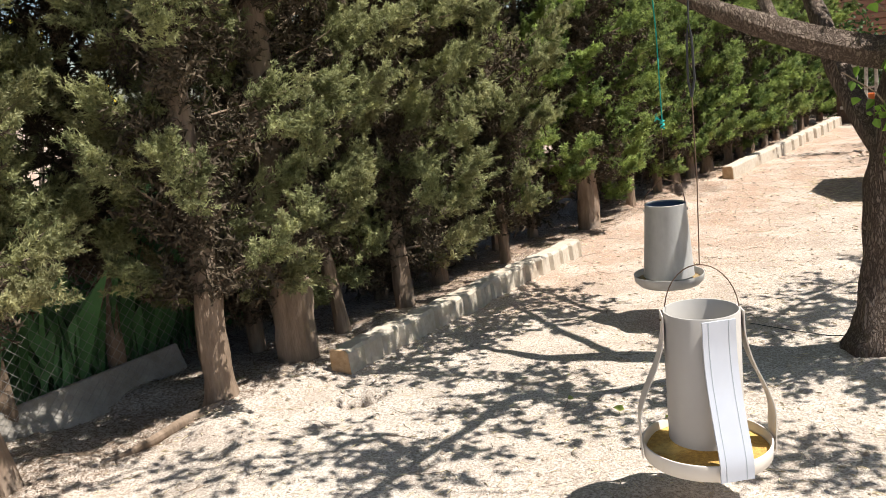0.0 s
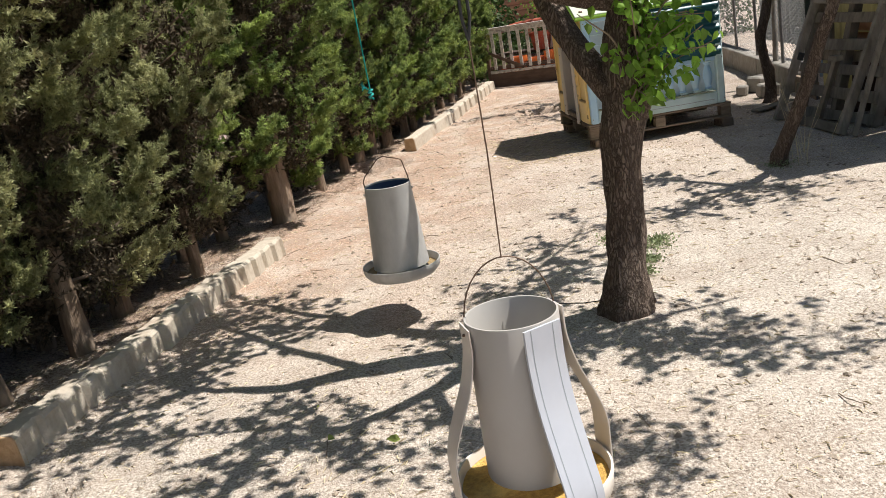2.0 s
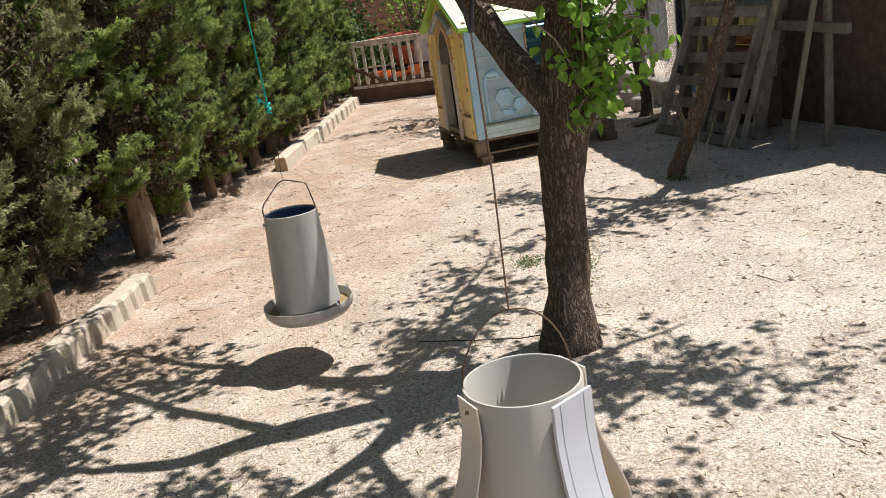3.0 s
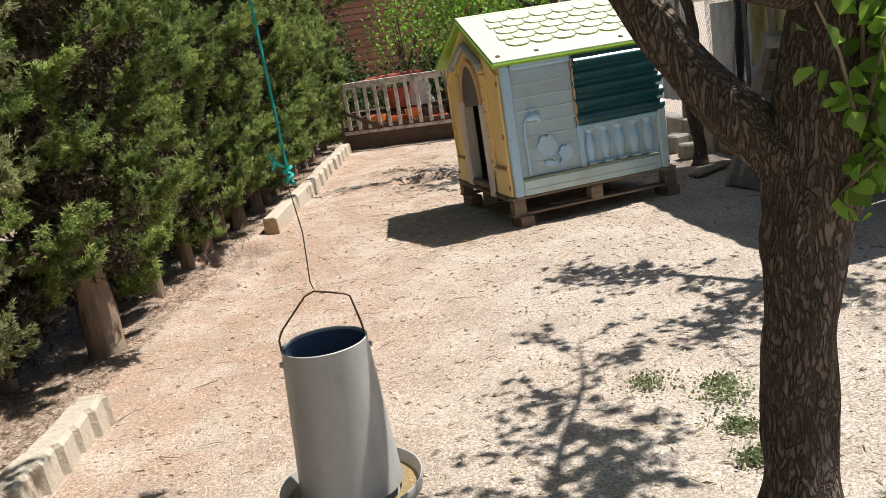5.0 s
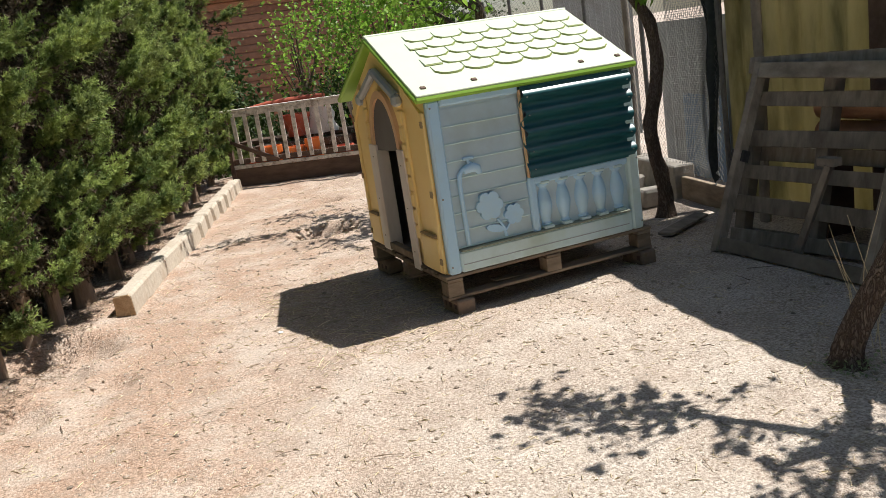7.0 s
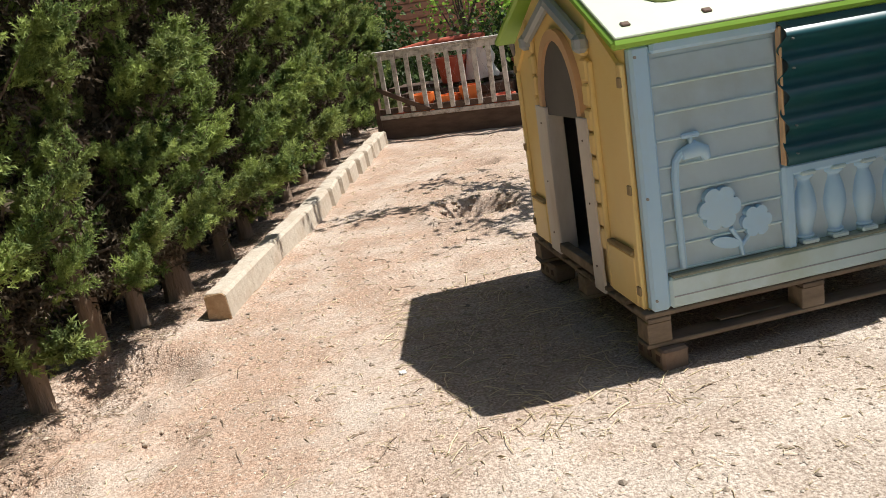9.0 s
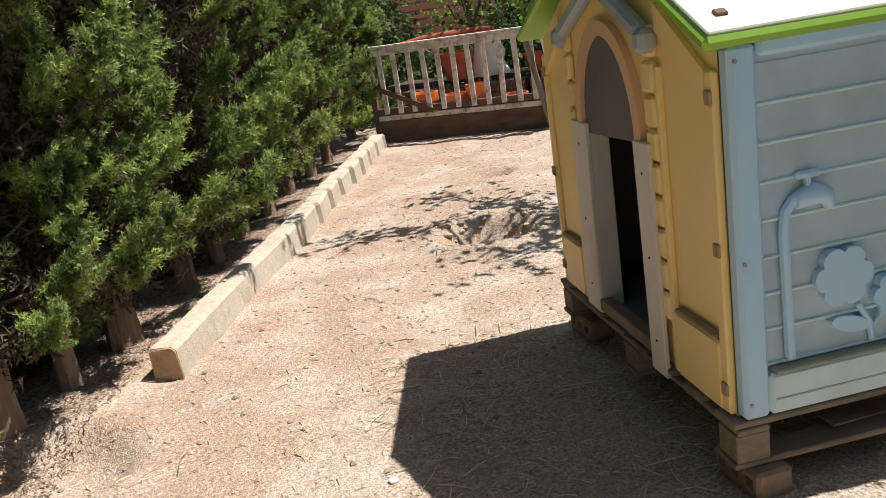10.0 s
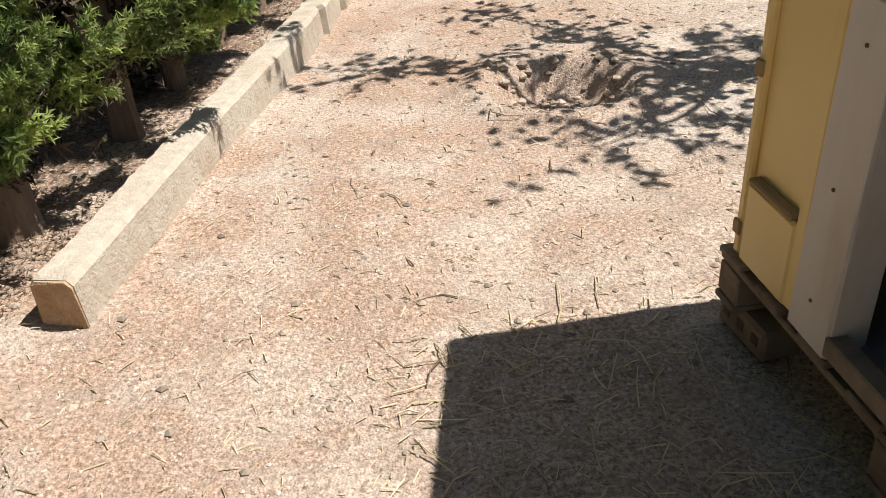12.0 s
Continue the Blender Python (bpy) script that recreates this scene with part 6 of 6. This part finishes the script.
# ---------------------------------------------------------------- litter on the ground
def scatter(name, label, category, n, area, make, material, seed):
    rng = np.random.default_rng(seed)
    g = Geo()
    x0, x1, y0, y1 = area
    k = 0
    while k < n:
        x, y = rng.uniform(x0, x1), rng.uniform(y0, y1)
        edge = x + 1.62 - 0.3 * (y - 2.6)
        k += 1
        if edge < -0.9:
            continue
        make(g, rng, x, y, ground_z(x, y))
    me = bpy.data.meshes.new(name)
    me.from_pydata(np.concatenate(g.v).tolist(), [], g.f)
    me.materials.append(material)
    return tagged(new(name, me), label, category, kind="stuff")


def straw(g, rng, x, y, z):
    a, ln, w = rng.uniform(0, math.pi), rng.uniform(0.012, 0.06), rng.uniform(0.0008, 0.002)
    c, s = math.cos(a), math.sin(a)
    z += 0.004
    dz = rng.normal() * 0.004
    g.add([(x - c * ln / 2 - s * w, y - s * ln / 2 + c * w, z), (x - c * ln / 2 + s * w, y - s * ln / 2 - c * w, z), (x + c * ln / 2 + s * w, y + s * ln / 2 - c * w, z + dz), (x + c * ln / 2 - s * w, y + s * ln / 2 + c * w, z + dz),
           (x, y, z + 0.004)], [(0, 1, 4), (1, 2, 4), (2, 3, 4), (3, 0, 4)])


def clod_of(lo, hi):
    def make(g, rng, x, y, z):
        r = lo + (hi - lo) * rng.uniform() ** 3
        v = np.array([(1, 0, 0.3), (0.3, 0.95, 0.2), (-0.8, 0.6, 0.35), (-0.8, -0.6, 0.2), (0.3, -0.95, 0.3), (0.1, 0.0, 0.8)]) * rng.uniform(0.7, 1.2, (6, 3)) * r
        a = rng.uniform(0, 6.28)
        rot = np.array([[math.cos(a), -math.sin(a), 0], [math.sin(a), math.cos(a), 0], [0, 0, 1]])
        v = v @ rot.T + np.array([x, y, z])
        low = v[:5] * np.array([1, 1, 0]) + np.array([0, 0, z - 0.004])
        g.add(np.concatenate([v, low]), [(0, 1, 5), (1, 2, 5), (2, 3, 5), (3, 4, 5), (4, 0, 5)] + [(i, 6 + i, 6 + (i + 1) % 5, (i + 1) % 5) for i in range(5)])
    return make


def twig(g, rng, x, y, z):
    a, ln = rng.uniform(0, 2 * math.pi), rng.uniform(0.04, 0.20)
    r = rng.uniform(0.0012, 0.003)
    pts = [(x, y, z + 0.005)]
    for k in range(3):
        a += rng.normal() * 0.35
        pts.append((pts[-1][0] + math.cos(a) * ln / 3, pts[-1][1] + math.sin(a) * ln / 3, z + 0.005 + abs(rng.normal()) * 0.006))
    g.tube(pts, [r, r, r * 0.8, r * 0.4], 4, False)


scatter("straw_bits", "short scattered bits of straw on the soil", "straw", 14000, (-2.0, 5.0, 1.0, 15.0), straw, M_STRAW, 101)
def long_straw(g, rng, x, y, z):
    a, ln = rng.uniform(0, 6.28), rng.uniform(0.05, 0.17)
    c, s = math.cos(a) * ln, math.sin(a) * ln
    k = rng.normal() * 0.2
    g.tube([(x, y, z + 0.005), (x + c * 0.5 - s * k * 0.3, y + s * 0.5 + c * k * 0.3, z + 0.012), (x + c, y + s, z + 0.006)], 0.0021, 4, False)


scatter("long_straw", "long pale straws by the playhouse door", "straw", 260, (1.65, 2.75, 7.7, 9.7), long_straw, M_STRAW, 112)
scatter("straw_litter", "loose straw in the shade of the playhouse", "straw", 500, (1.6, 2.7, 7.6, 9.7), straw, M_STRAW, 102)
scatter("gravel", "fine pale grit and pebbles on the soil", "gravel", 34000, (-2.0, 4.4, 1.0, 12.5), clod_of(0.002, 0.008), M_STONE, 103)
scatter("clods", "small dark clods and droppings on the soil", "clods", 8000, (-2.2, 4.6, 1.0, 13.0), clod_of(0.003, 0.017), M_CLOD, 104)
scatter("broken_earth", "broken reddish lumps round the scraped hollow", "clods", 260, (2.36, 3.0, 11.1, 11.72), clod_of(0.006, 0.034), M_CLOD, 115)
scatter("twigs", "dry twigs scattered over the yard", "twigs", 260, (-1.9, 4.6, 1.2, 12.0), twig, M_TWIG, 105)


def litter_bed():
    """Brown needles and twig ends that lie under and behind the hedge."""
    rng = np.random.default_rng(106)
    n = 100000
    y = rng.uniform(0.0, 16.5, n)
    x = -1.62 + 0.3 * (y - 2.6) - 1.55 + 1.52 * rng.beta(1.2, 1.15, n)
    a, ln, w = rng.uniform(0, 6.28, n), rng.uniform(0.018, 0.045, n), rng.uniform(0.0015, 0.0035, n)
    d = np.stack([np.cos(a), np.sin(a), rng.normal(size=n) * 0.12], 1) * ln[:, None]
    s = np.stack([-np.sin(a), np.cos(a), rng.normal(size=n) * 0.3], 1) * w[:, None]
    z = np.array([ground_z(p, q) for p, q in zip(x, y)]) + rng.uniform(0.003, 0.012, n)
    p = np.stack([x, y, z], 1)
    tagged(new("leaf_litter", soup("leaf_litter", np.stack([p - s, p + d * 0.5, p + s, p - d * 0.5], 1), 4, [(0, 1, 2, 3)], M_LITTER)), "brown needle litter under the hedge", "litter", kind="stuff")


litter_bed()



def weed(at, r, n, seed, material, label):
    rng = np.random.default_rng(seed)
    t = thing("weed", label, "weed", (at[0], at[1], ground_z(*at)), group="weeds by the tree")
    c = np.abs(rng.normal(size=(n, 3))) * np.array([0, 0, r * 0.09]) + rng.normal(size=(n, 3)) * np.array([r * 0.42, r * 0.42, 0.003]) + np.array([0, 0, 0.012])
    part("foliage", leaf_mesh("foliage", c, rng.normal(size=(n, 3)) + np.array([0, 0, 0.6]), 0.016, material, rng), None, t)
    g = Geo()
    for k in range(8):
        p = c[rng.integers(n)]
        g.tube([(0, 0, 0), p * 0.6, p], 0.0016, 4, False)
    tagged(part("stalkwork", g, M_WEED, t), kind="stuff")


for k, (x, y, r) in enumerate(((1.90, 4.78, 0.13), (2.08, 4.48, 0.15), (1.98, 4.25, 0.08), (1.88, 4.02, 0.08), (2.15, 4.62, 0.10))):
    weed((x, y), r, 240, 200 + k, M_WEED, "low grey-green weed in the trodden soil")
weed((3.60, 6.02), 0.14, 160, 210, M_WEED, "low weed at the foot of the leaning tree")


def stalks():
    rng = np.random.default_rng(300)
    for k in range(9):
        x, y = 3.75 + rng.uniform(-0.22, 0.25), 6.1 + rng.uniform(-0.25, 0.25)
        t = thing("dry_stalk", "tall dry pale grass stalk", "grass", (x, y, ground_z(x, y)), group="dry stalks by the leaning tree")
        a, h = rng.uniform(0, 6.28), rng.uniform(0.3, 0.7)
        part("stem", Geo().tube([(0, 0, 0), (math.cos(a) * 0.03, math.sin(a) * 0.03, h * 0.5), (math.cos(a) * 0.12, math.sin(a) * 0.12, h)], [0.003, 0.002, 0.001], 5, False), M_STRAW, t)


stalks()


def fallen(at, label, seed):
    rng = np.random.default_rng(seed)
    x, y = at
    ob = new("fallen_leaf", leaf_mesh("fallen_leaf", np.zeros((1, 3)), np.array([[rng.normal(), rng.normal(), 0.15]]), 0.055, M_LEAFY, rng))
    ob.location = (x, y, ground_z(x, y) + 0.03)
    tagged(ob, label, "leaf", "fallen leaves")


for k, p in enumerate(((0.14, 2.68), (0.42, 2.55), (0.05, 3.0), (0.62, 2.45))):
    fallen(p, "yellowing fallen leaf on the soil", 400 + k)
t = thing("string", "thin dark string lying between feeder and tree", "string", (1.0, 3.9, 0.0))
part("strand", Geo().tube([(0, 0.05, 0.02), (0.2, -0.1, 0.03), (0.42, -0.3, 0.06), (0.55, -0.42, 0.10)], 0.003, 5), M_CORD, t)
t = thing("paper_scrap", "small white scrap on the soil", "scrap", (1.62, 8.62, ground_z(1.62, 8.62)), 20)
part("scrap", Geo().box((0, 0, 0.006), (0.032, 0.026, 0.008), (8, 5, 0), 0.003), M_WHITE, t)
t = thing("branch_root", "bare pale root lying by the cypress", "root", (-1.80, 2.42, 0.0))
part("root", Geo().tube([(0, 0, 0.03), (-0.10, -0.2, 0.02), (-0.14, -0.45, 0.01), (-0.25, -0.7, -0.01)], [0.03, 0.028, 0.02, 0.008], 10, True, 0.5), M_BARK, t, "", True)
